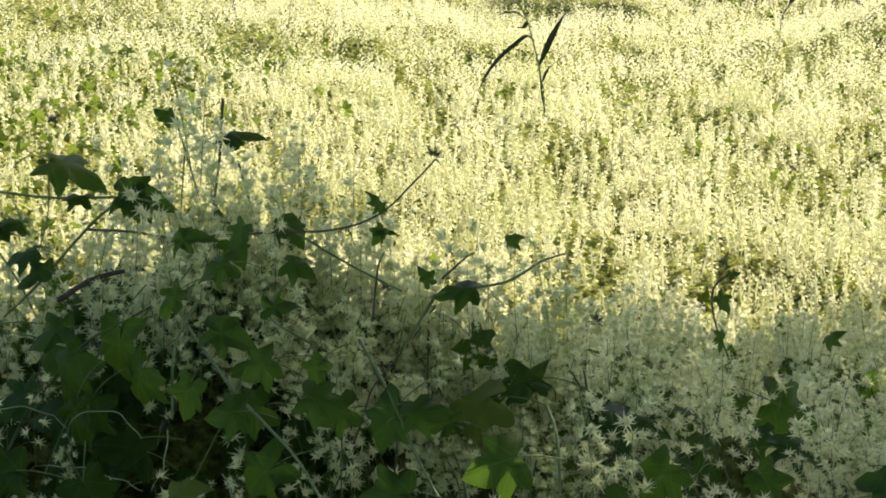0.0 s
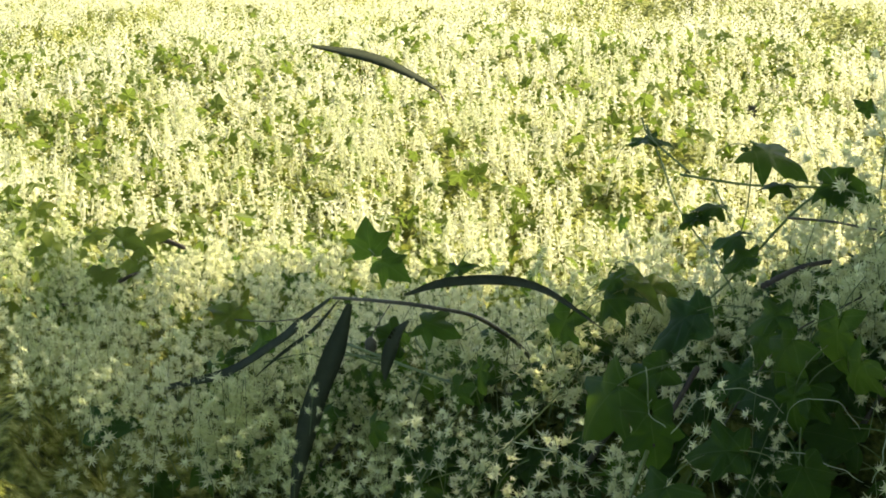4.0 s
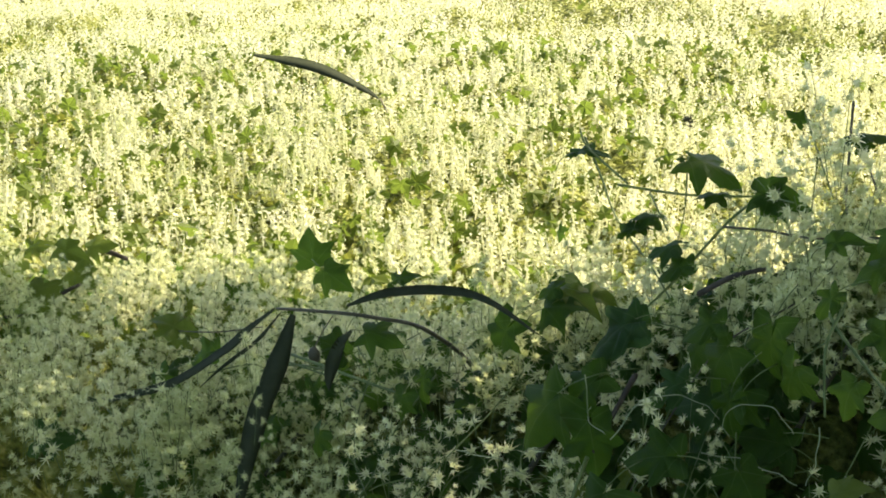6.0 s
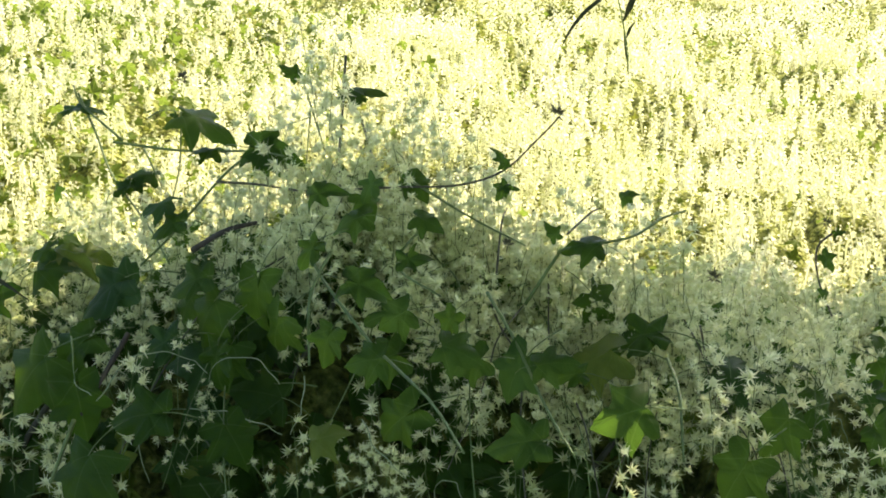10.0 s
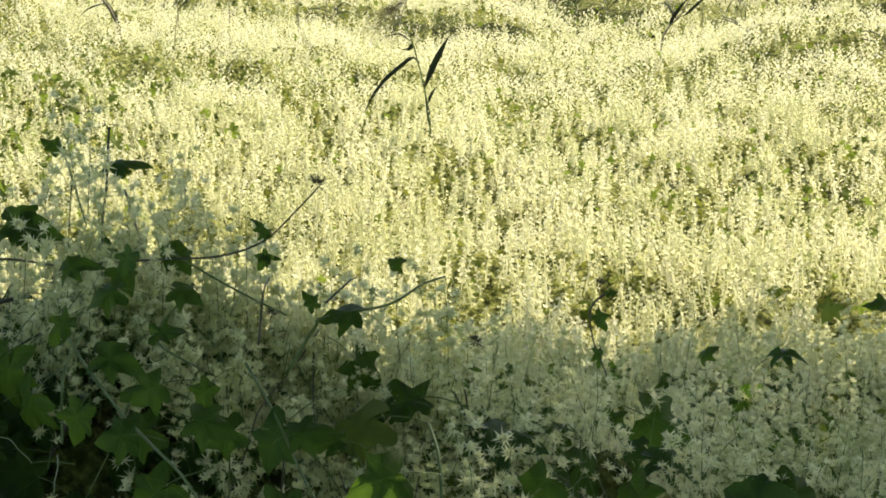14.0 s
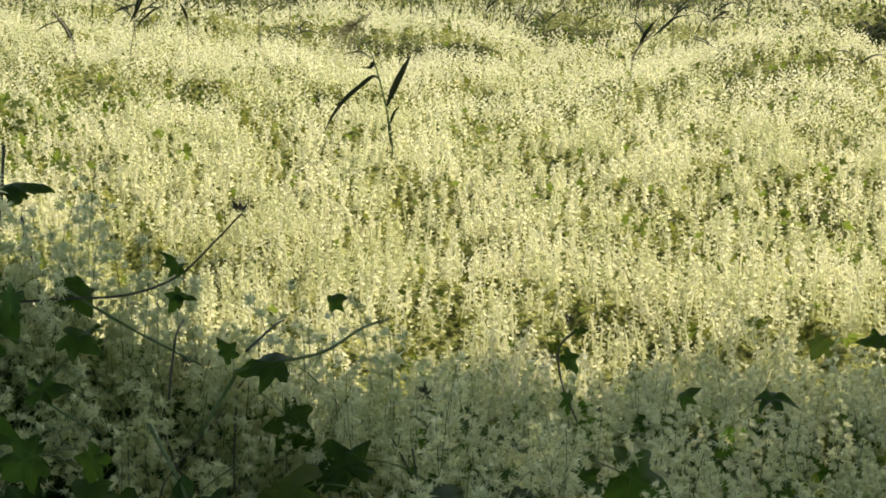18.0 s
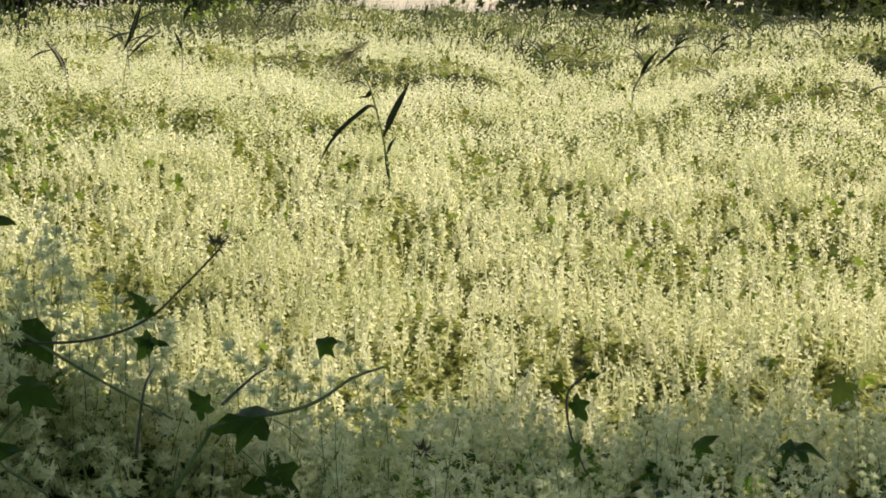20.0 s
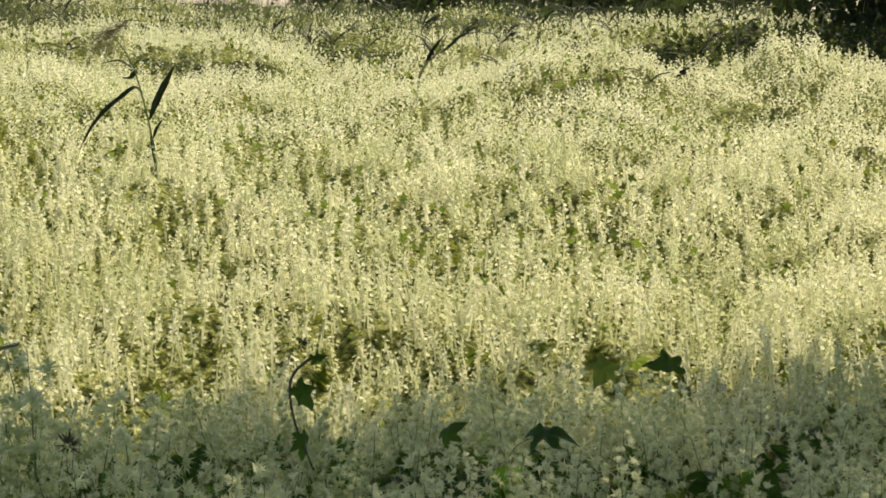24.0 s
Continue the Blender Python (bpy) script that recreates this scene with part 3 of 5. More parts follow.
strewn("vine_leaves", x, y, canopy(x, y) - 0.03 - 0.08 * r.random(len(x)), r, SMALL, 0.058, 0.7, leaf_m["shadetoned"], "lobed vine leaves toned dark for the shade", "leaves", True)

# broad leaves in the lighter sunny tone, on the other side of the heap
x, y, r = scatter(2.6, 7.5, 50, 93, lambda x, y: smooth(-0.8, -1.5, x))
strewn("vine_leaves", x, y, canopy(x, y) - 0.05 * r.random(len(x)), r, SMALL, 0.058, 0.6, leaf_m["suntoned"], "green lobed vine leaves coloured in a sunny tone", "leaves", True)

# dark leaves that colour in the shade beyond the gully
x, y, r = scatter(9.5, 14.5, 420, 95, lambda x, y: smooth(1.0, 0.6, gully_shade(x, y)))
strewn("vine_leaves", x, y, canopy(x, y) - 0.13 + 0.10 * r.random(len(x)), r, PLAIN, 0.05, 0.8, leaf_m["shrub"], "dark leaves that stand in for shade across the gully", "leaves", True)

# dark leaves between the swells of bloom, as brush and as painted shade
x, y, r = scatter(9.0, 20.0, 150, 97, brush_and_shade)
strewn("vine_leaves", x, y, canopy(x, y) - 0.10 + 0.08 * r.random(len(x)), r, PLAIN, 0.034, 0.9, leaf_m["shrub"], "dark leaves for brush and shade between the flowers", "leaves", True)


# ---------------------------------------------------------------- the heap of vines in the foreground
def heap_top(x):
    return np.interp(x, (-1.9, -1.4, -1.1, -0.85, -0.66, -0.53, -0.43, -0.34, -0.15, 0.0, 0.25, 0.6, 1.0, 1.5), (0.80, 0.83, 0.89, 0.96, 1.00, 1.05, 1.09, 1.05, 0.955, 0.915, 0.85, 0.79, 0.76, 0.74))


def heap_face(x, s):
    """The sunless face of the heap: s runs from the crest (0) down towards the path (1)."""
    y = 1.78 - 0.62 * s
    z = heap_top(x) - 0.05 * s - 0.40 * s ** 1.8 + 0.05 * (value_noise(x * 6, s * 5, 71) - 0.5)
    return y, z


# filler sheet in the heap, dark in place of shade between the leaves
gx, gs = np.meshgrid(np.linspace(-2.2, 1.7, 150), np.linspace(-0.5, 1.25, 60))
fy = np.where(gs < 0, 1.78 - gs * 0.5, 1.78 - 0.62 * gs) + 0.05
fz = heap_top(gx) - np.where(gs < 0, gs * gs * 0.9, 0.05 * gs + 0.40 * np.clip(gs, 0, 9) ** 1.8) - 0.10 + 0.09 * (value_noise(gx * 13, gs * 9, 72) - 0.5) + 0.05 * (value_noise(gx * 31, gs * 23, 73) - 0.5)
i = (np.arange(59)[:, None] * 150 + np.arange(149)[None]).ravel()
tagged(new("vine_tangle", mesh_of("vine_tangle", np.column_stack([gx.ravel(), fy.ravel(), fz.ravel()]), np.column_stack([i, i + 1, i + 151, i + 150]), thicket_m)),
       "filler sheet of foliage coloured for the dark shaded inside of the heap", "foliage", kind="stuff")

VINES = []
for k, (x, y) in enumerate(((-1.55, 1.75), (-1.1, 1.62), (-0.72, 1.58), (-0.42, 1.55), (-0.12, 1.6), (0.25, 1.8), (0.75, 2.0), (1.2, 2.1))):
    low = k in (0, 6, 7)
    VINES.append(anchor("cucumber_vine", (x, y, float(soil(x, y)) - 0.02), "wild cucumber vine thick with pale starry flowers in the shade" if low or k == 5
                        else "climbing wild cucumber vine with lobed leaves, tendrils and cream flowers", "vine", "vines of the foreground"))
    top = heap_top(x)
    pts = curve_through([(x, y, -0.02), (x + 0.05, y + 0.03, top * 0.4), (x - 0.04, y - 0.02, top * 0.75), (x + 0.03, y, top - 0.08)], 5)
    under("main_stem", mesh_of("main_stem", *rod_mesh(pts, np.linspace(0.007, 0.003, len(pts)), 6), woody_m, smooth=True), VINES[-1])


def vine_by(x, y):
    return min(VINES, key=lambda v: abs(v.location.x - x) + 0.6 * abs(v.location.y - y))


count = [0]
LEAF_STALK = mesh_of("leaf_stalk", *rod_mesh(curve_through([(0.03, 0, 0.02), (-0.18, 0.02, -0.04), (-0.42, 0.07, -0.2), (-0.6, 0.1, -0.45)], 4), np.linspace(0.009, 0.012, 13), 4), stem_m, smooth=True)


def leaf_at(x, y, z, size, angle, tilt, turn, sort):
    """A leaf whose stalk joins at the place. angle: where its tip points, 0 to the right, 90 up; tilt: how far its face turns up to the sky."""
    a = radians(angle)
    tip, face = Vector((math.cos(a), 0, math.sin(a))), Vector((0, -1, 0))
    side = face.cross(tip)
    m = Matrix((tip, side, face)).transposed().to_4x4()
    m = Matrix.Translation((x, y, z)) @ m @ Matrix.Rotation(radians(-tilt if math.cos(a) >= 0 else tilt), 4, "X") @ Matrix.Rotation(radians(turn), 4, "Y") @ Matrix.Scale(size, 4)
    count[0] += 1
    ob = under("leaf", LEAVES[sort][count[0] * 7 % 6], vine_by(x, y), m)
    stalk_ob = new("leaf_stalk", LEAF_STALK)
    stalk_ob.parent = ob
    return ob


def stem_at(points, radius, name, mat):
    p = curve_through(points, 6)
    x, y, _ = p[len(p) // 2]
    if name == "tendril":
        p = p + 0.0012 * np.column_stack([np.sin(np.arange(len(p)) * 1.1), 0 * p[:, 0], np.cos(np.arange(len(p)) * 0.9)])
    return under(name, mesh_of(name, *rod_mesh(p, np.linspace(radius * 1.1, radius * 0.7, len(p)), 5), mat, smooth=True), vine_by(x, y))


def panicle_at(x, y, z, height, lean_x=0.0, lean_y=0.0, wide=1.0, shapes=PANICLES):
    """A flower panicle that grows up from the place."""
    count[0] += 1
    m = Matrix.Translation((x, y, z)) @ pose(0, 0, 0, lean_y, lean_x, count[0] * 77 % 360) @ Matrix.Diagonal((height * wide, height * wide, height, 1))
    return under("flower_panicle", shapes[count[0] * 5 % len(shapes)], vine_by(x, y), m)


# leaves that stand out against the bright field
leaf_at(-0.757, 1.760, 1.152, 0.048, 8, 78, 0, 'pale')
leaf_at(-0.601, 1.700, 1.160, 0.064, -20, 67, 0, 'shadetoned')
leaf_at(-0.605, 1.700, 1.156, 0.012, 165, 46, 0, 'pale')
leaf_at(-0.559, 1.700, 1.117, 0.038, 175, 75, 0, 'shadetoned')
leaf_at(-0.519, 1.680, 1.125, 0.057, -8, 28, 0, 'shadetoned')
leaf_at(-0.503, 1.670, 1.127, 0.045, -52, 38, 0, 'shadetoned')
leaf_at(-0.491, 1.800, 1.190, 0.027, 138, 48, 0, 'shadetoned')
leaf_at(-0.447, 1.840, 1.170, 0.050, 8, 78, 0, 'shadetoned')
leaf_at(-0.417, 1.830, 1.165, 0.030, 205, 48, 0, 'shadetoned')
leaf_at(-0.636, 1.710, 1.086, 0.039, 172, 71, 0, 'shadetoned')
leaf_at(-0.653, 1.700, 1.078, 0.036, 190, 64, 0, 'shadetoned')
leaf_at(-0.591, 1.620, 1.074, 0.047, 196, 69, 0, 'pale')
leaf_at(-0.572, 1.600, 1.058, 0.046, 200, 57, 0, 'shadetoned')
leaf_at(-0.769, 1.750, 1.063, 0.022, 250, 46, 0, 'shadetoned')
leaf_at(-0.339, 1.660, 1.104, 0.039, -88, 61, 0, 'shadetoned')
leaf_at(-0.336, 1.670, 1.099, 0.035, -52, 38, 0, 'shadetoned')
leaf_at(-0.233, 1.630, 1.121, 0.021, 112, 57, 0, 'shadetoned')
leaf_at(-0.234, 1.640, 1.119, 0.016, 42, 59, 0, 'shadetoned')
leaf_at(-0.230, 1.640, 1.099, 0.024, 232, 31, 0, 'shadetoned')
leaf_at(-0.236, 1.640, 1.097, 0.019, 0, 73, 0, 'shadetoned')
leaf_at(-0.354, 1.550, 1.117, 0.038, 238, 26, 0, 'pale')
leaf_at(-0.371, 1.560, 1.099, 0.033, 300, 36, 0, 'shadetoned')
leaf_at(-0.451, 1.450, 1.037, 0.060, 265, 20, 0, 'shadetoned')
leaf_at(-0.423, 1.420, 1.004, 0.056, 235, 30, 25, 'shadetoned')
leaf_at(-0.601, 1.500, 1.019, 0.070, 215, 45, 0, 'pale')
leaf_at(-0.529, 1.480, 1.007, 0.042, 250, 40, 0, 'shadetoned')
leaf_at(-0.313, 1.450, 1.004, 0.047, 190, 55, 0, 'shadetoned')
leaf_at(-0.306, 1.400, 0.979, 0.047, 200, 30, 0, 'shadetoned')
leaf_at(-0.280, 1.330, 0.949, 0.055, 215, 25, 10, 'shadetoned')
leaf_at(-0.367, 1.300, 0.925, 0.042, 20, 50, 0, 'suntoned')
leaf_at(-0.511, 1.330, 0.935, 0.062, 190, 35, 0, 'shadetoned')
leaf_at(-0.573, 1.300, 0.903, 0.070, 260, 25, -20, 'shadetoned')
leaf_at(-0.479, 1.400, 0.982, 0.060, 265, 35, 0, 'shadetoned')
leaf_at(-0.462, 1.350, 0.920, 0.053, 300, 35, 0, 'shadetoned')
leaf_at(-0.725, 1.620, 1.012, 0.049, -15, 60, 0, 'suntoned')
leaf_at(-0.728, 1.620, 1.018, 0.035, 200, 50, 0, 'shadetoned')
leaf_at(-0.500, 1.445, 1.036, 0.050, 200, 50, 0, 'shadetoned')
leaf_at(-0.492, 1.440, 1.014, 0.058, 235, 35, 10, 'shadetoned')
leaf_at(-0.530, 1.430, 0.978, 0.062, 210, 40, 0, 'pale')
leaf_at(-0.474, 1.430, 0.974, 0.055, 250, 35, 0, 'shadetoned')
leaf_at(-0.620, 1.440, 0.972, 0.058, 225, 35, -10, 'shadetoned')
# leaves along the low shoots
leaf_at(-0.127, 1.530, 1.061, 0.047, 184, 66, 0, 'shadetoned')
leaf_at(-0.169, 1.530, 1.065, 0.022, 120, 45, 0, 'shadetoned')
leaf_at(-0.140, 1.660, 0.980, 0.050, -40, 35, 20, 'shadetoned')
leaf_at(-0.064, 1.600, 0.954, 0.086, 195, 62, 0, 'shadetoned')
leaf_at(-0.110, 1.560, 0.943, 0.078, 205, 60, 0, 'suntoned')
leaf_at(-0.190, 1.450, 0.968, 0.057, 240, 25, 0, 'pale')
leaf_at(-0.078, 1.360, 0.949, 0.063, 200, 35, 0, 'shadetoned')
leaf_at(-0.164, 1.300, 0.936, 0.056, 190, 40, 0, 'shadetoned')
leaf_at(0.207, 1.950, 0.835, 0.077, -20, 35, 15, 'shadetoned')
leaf_at(0.153, 1.900, 0.849, 0.051, -35, 50, 0, 'shadetoned')
leaf_at(0.197, 1.850, 0.825, 0.040, 200, 50, 0, 'pale')
leaf_at(0.198, 1.800, 0.823, 0.064, -10, 60, 0, 'pale')
leaf_at(0.062, 1.500, 0.899, 0.059, 230, 40, 0, 'shadetoned')
leaf_at(0.151, 1.550, 0.878, 0.061, 300, 35, 0, 'shadetoned')
leaf_at(-0.011, 1.600, 0.918, 0.074, -5, 72, 0, 'pale')
leaf_at(0.045, 1.660, 0.904, 0.065, 5, 70, 0, 'shadetoned')
leaf_at(0.020, 1.400, 0.893, 0.060, 240, 25, 0, 'shadetoned')
leaf_at(0.269, 1.600, 0.839, 0.074, 10, 45, 0, 'pale')
leaf_at(0.326, 1.650, 0.842, 0.071, -30, 50, 0, 'shadetoned')
leaf_at(0.165, 2.250, 0.901, 0.034, -50, 40, 0, 'shadetoned')
leaf_at(0.170, 2.250, 0.850, 0.030, 280, 55, 0, 'shadetoned')
leaf_at(0.182, 2.270, 0.926, 0.022, 20, 55, 0, 'shadetoned')
leaf_at(0.355, 2.500, 0.773, 0.036, 45, 65, 0, 'shadetoned')
leaf_at(0.433, 2.300, 0.825, 0.049, 10, 70, 0, 'pale')
leaf_at(-0.114, 1.900, 1.039, 0.027, 20, 50, 0, 'shadetoned')
leaf_at(0.690, 2.620, 0.836, 0.050, 172, 60, 0, 'shadetoned')
leaf_at(0.622, 2.750, 0.812, 0.039, 240, 30, 0, 'suntoned')
# leaves by the broken reed and low on the vine heap
leaf_at(-1.018, 1.800, 0.969, 0.051, 20, 60, 0, 'shadetoned')
leaf_at(-1.147, 1.850, 0.966, 0.050, -30, 30, 0, 'shadetoned')
leaf_at(-0.757, 1.550, 0.994, 0.055, 240, 20, 0, 'shadetoned')
leaf_at(-0.736, 1.600, 0.997, 0.057, 10, 55, 0, 'shadetoned')
leaf_at(-0.596, 1.500, 1.012, 0.075, 205, 50, 0, 'pale')
leaf_at(-0.658, 1.420, 0.957, 0.076, 230, 30, 0, 'shadetoned')
leaf_at(-0.841, 1.500, 0.942, 0.048, 260, 35, 0, 'shadetoned')
leaf_at(-0.849, 1.460, 0.927, 0.036, 250, 20, 0, 'shadetoned')
leaf_at(-0.615, 1.380, 0.944, 0.064, 280, 25, 0, 'shadetoned')
leaf_at(-0.946, 1.450, 0.877, 0.041, 250, 30, 0, 'shadetoned')
leaf_at(-0.978, 1.580, 0.943, 0.042, 262, 40, 30, 'shadetoned')
leaf_at(-0.945, 1.560, 0.964, 0.045, -10, 50, 0, 'shadetoned')
leaf_at(-0.677, 1.700, 1.071, 0.042, 15, 60, 0, 'shadetoned')
leaf_at(-0.777, 1.750, 1.003, 0.037, -10, 60, 0, 'shadetoned')
leaf_at(-0.718, 1.660, 1.002, 0.053, -5, 65, 0, 'suntoned')
leaf_at(-1.324, 1.750, 0.834, 0.069, 200, 50, 0, 'shadetoned')
leaf_at(-1.328, 1.800, 0.869, 0.058, 170, 55, 0, 'suntoned')
leaf_at(-1.545, 1.650, 0.750, 0.065, -10, 55, 0, 'shadetoned')
leaf_at(-1.750, 1.800, 0.746, 0.058, -15, 60, 0, 'pale')
leaf_at(-1.467, 1.500, 0.719, 0.048, 10, 40, 0, 'shadetoned')
leaf_at(-1.314, 1.750, 0.887, 0.056, 150, 60, 0, 'suntoned')
leaf_at(-1.051, 1.500, 0.853, 0.043, 20, 40, 0, 'shadetoned')
# broad leaves beside the broken reed, coloured in the sunlit tone
leaf_at(-1.963, 2.090, 0.918, 0.058, 200, 30, 10, 'suntoned')
leaf_at(-1.903, 2.060, 0.902, 0.062, -20, 40, 10, 'suntoned')
leaf_at(-1.830, 2.090, 0.912, 0.058, 20, 35, 10, 'suntoned')
leaf_at(-1.816, 2.040, 0.902, 0.066, 240, 30, 10, 'suntoned')
leaf_at(-1.733, 2.040, 0.927, 0.057, -10, 35, 10, 'suntoned')
leaf_at(-1.819, 1.940, 0.883, 0.068, 30, 30, 10, 'suntoned')
leaf_at(-1.884, 1.960, 0.865, 0.064, 250, 30, 10, 'suntoned')
leaf_at(-1.679, 1.890, 0.886, 0.075, -15, 35, 10, 'suntoned')
leaf_at(-1.751, 1.910, 0.872, 0.071, 190, 30, 10, 'suntoned')
leaf_at(-1.660, 1.840, 0.849, 0.051, 20, 40, 10, 'suntoned')
leaf_at(-1.860, 1.860, 0.832, 0.078, 10, 45, 10, 'suntoned')
leaf_at(-1.665, 1.990, 0.904, 0.055, -40, 35, 10, 'suntoned')
leaf_at(-1.874, 1.890, 0.843, 0.061, 200, 40, 10, 'suntoned')
leaf_at(-1.749, 2.140, 0.908, 0.050, 20, 40, 10, 'suntoned')
leaf_at(-1.370, 1.500, 0.807, 0.080, 10, 40, 0, 'pale')
leaf_at(-1.697, 1.700, 0.761, 0.067, 190, 50, 0, 'shadetoned')
leaf_at(-1.636, 1.680, 0.790, 0.072, -20, 45, 0, 'pale')
leaf_at(-1.214, 1.950, 0.951, 0.063, 100, 20, 0, 'shadetoned')
leaf_at(-1.181, 1.620, 0.907, 0.052, 200, 40, 0, 'shadetoned')
leaf_at(-1.259, 1.620, 0.869, 0.052, 230, 30, 0, 'shadetoned')
leaf_at(-0.386, 1.420, 1.079, 0.042, 230, 35, 0, 'shadetoned')
leaf_at(-0.348, 1.460, 1.097, 0.039, 200, 50, 0, 'shadetoned')
leaf_at(-0.351, 1.380, 1.052, 0.044, -15, 35, 0, 'shadetoned')
leaf_at(-0.292, 1.360, 1.031, 0.040, 210, 30, 0, 'shadetoned')
leaf_at(-0.357, 1.340, 1.017, 0.043, 250, 25, 0, 'shadetoned')
leaf_at(-0.257, 1.330, 1.009, 0.039, -20, 40, 0, 'shadetoned')
leaf_at(-0.308, 1.420, 1.063, 0.038, 10, 50, 0, 'shadetoned')
leaf_at(-0.223, 1.360, 0.990, 0.040, 200, 30, 0, 'shadetoned')
leaf_at(-0.411, 1.500, 1.106, 0.036, 20, 45, 0, 'shadetoned')
leaf_at(-0.309, 1.320, 0.997, 0.042, 190, 35, 0, 'shadetoned')
leaf_at(-0.254, 1.400, 1.021, 0.034, 240, 30, 0, 'shadetoned')
leaf_at(-0.180, 1.420, 0.967, 0.038, 10, 45, 0, 'shadetoned')
leaf_at(-0.136, 1.450, 0.952, 0.039, 190, 45, 0, 'shadetoned')
leaf_at(-0.313, 1.550, 1.079, 0.033, -20, 50, 0, 'shadetoned')
# stems, shoots and tendrils
stem_at([(-1.758, 1.930, 0.837), (-1.709, 1.940, 0.848), (-1.663, 1.970, 0.878), (-1.651, 2.000, 0.884)], 0.0040, 'twig', bark_m)
stem_at([(-1.786, 2.200, 0.898), (-1.738, 2.190, 0.893), (-1.696, 2.180, 0.885)], 0.0055, 'twig', bark_m)
stem_at([(-1.336, 1.600, 0.820), (-1.283, 1.560, 0.808), (-1.227, 1.500, 0.788)], 0.0012, 'stem', stem_m)
stem_at([(-1.073, 1.600, 0.908), (-1.001, 1.580, 0.899), (-0.928, 1.550, 0.887)], 0.0012, 'stem', stem_m)
stem_at([(-1.195, 1.620, 0.876), (-1.133, 1.620, 0.893), (-1.101, 1.620, 0.885)], 0.0010, 'stem', stem_m)
stem_at([(-1.323, 1.750, 0.890), (-1.241, 1.720, 0.902), (-1.160, 1.700, 0.920)], 0.0010, 'stem', woody_m)
stem_at([(-0.695, 1.740, 1.119), (-0.607, 1.720, 1.114), (-0.516, 1.690, 1.120), (-0.472, 1.650, 1.122)], 0.0016, 'stem', stem_m)
stem_at([(-0.516, 1.690, 1.120), (-0.547, 1.670, 1.094), (-0.593, 1.620, 1.036), (-0.614, 1.580, 1.012)], 0.0017, 'stem', stem_m)
stem_at([(-0.746, 1.770, 1.171), (-0.719, 1.750, 1.127), (-0.690, 1.720, 1.082), (-0.631, 1.660, 1.039), (-0.588, 1.600, 1.009)], 0.0014, 'stem', stem_m)
stem_at([(-0.601, 1.700, 1.161), (-0.602, 1.690, 1.099), (-0.605, 1.640, 1.044)], 0.0010, 'stem', stem_m)
stem_at([(-0.408, 1.500, 1.039), (-0.390, 1.480, 1.021), (-0.341, 1.420, 0.988), (-0.300, 1.360, 0.975), (-0.261, 1.300, 0.965), (-0.228, 1.260, 0.935)], 0.0017, 'stem', stem_m)
stem_at([(-0.551, 1.660, 1.090), (-0.498, 1.650, 1.090), (-0.441, 1.620, 1.090), (-0.347, 1.640, 1.093), (-0.280, 1.640, 1.097), (-0.233, 1.640, 1.114), (-0.200, 1.660, 1.144), (-0.178, 1.670, 1.167)], 0.0014, 'stem', woody_m)
stem_at([(-0.336, 1.650, 1.100), (-0.292, 1.640, 1.076), (-0.255, 1.630, 1.058), (-0.206, 1.600, 1.042)], 0.0014, 'stem', stem_m)
stem_at([(-0.308, 1.620, 1.064), (-0.333, 1.550, 1.030), (-0.281, 1.500, 1.010)], 0.0014, 'stem', stem_m)
stem_at([(-0.443, 1.850, 1.212), (-0.443, 1.830, 1.154), (-0.434, 1.760, 1.105), (-0.410, 1.650, 1.067)], 0.0016, 'stem', woody_m)
stem_at([(-0.420, 1.820, 1.142), (-0.389, 1.750, 1.094), (-0.354, 1.650, 1.056)], 0.0012, 'stem', woody_m)
stem_at([(-0.493, 1.810, 1.203), (-0.473, 1.780, 1.167), (-0.442, 1.720, 1.117)], 0.0012, 'stem', stem_m)
stem_at([(-0.562, 1.600, 1.026), (-0.519, 1.580, 1.053), (-0.488, 1.600, 1.059)], 0.0032, 'twig', bark_m)
stem_at([(-0.603, 1.500, 0.959), (-0.608, 1.440, 0.934), (-0.611, 1.380, 0.912)], 0.0030, 'twig', bark_m)
stem_at([(-0.610, 1.360, 0.913), (-0.612, 1.300, 0.873)], 0.0022, 'stem', stem_m)
stem_at([(-0.592, 1.360, 0.937), (-0.616, 1.380, 0.946), (-0.616, 1.390, 0.955)], 0.0005, 'tendril', tendril_m)
stem_at([(-0.587, 1.360, 0.932), (-0.564, 1.380, 0.966), (-0.538, 1.390, 0.974), (-0.508, 1.400, 0.966), (-0.492, 1.400, 0.953)], 0.0006, 'tendril', tendril_m)
stem_at([(-0.548, 1.380, 0.928), (-0.551, 1.360, 0.911), (-0.529, 1.330, 0.867)], 0.0006, 'tendril', tendril_m)
stem_at([(-0.503, 1.380, 0.922), (-0.467, 1.370, 0.925), (-0.432, 1.360, 0.919), (-0.408, 1.350, 0.913)], 0.0006, 'tendril', tendril_m)
stem_at([(-0.397, 1.400, 0.952), (-0.396, 1.380, 0.925), (-0.400, 1.350, 0.913)], 0.0006, 'tendril', tendril_m)
stem_at([(-0.442, 1.660, 1.164), (-0.474, 1.660, 1.151), (-0.453, 1.650, 1.122)], 0.0005, 'tendril', tendril_m)
stem_at([(-0.391, 1.500, 1.051), (-0.401, 1.450, 1.017), (-0.392, 1.400, 0.964)], 0.0018, 'stem', stem_m)
stem_at([(-0.323, 1.300, 0.946), (-0.303, 1.280, 0.923), (-0.275, 1.260, 0.912)], 0.0006, 'tendril', tendril_m)
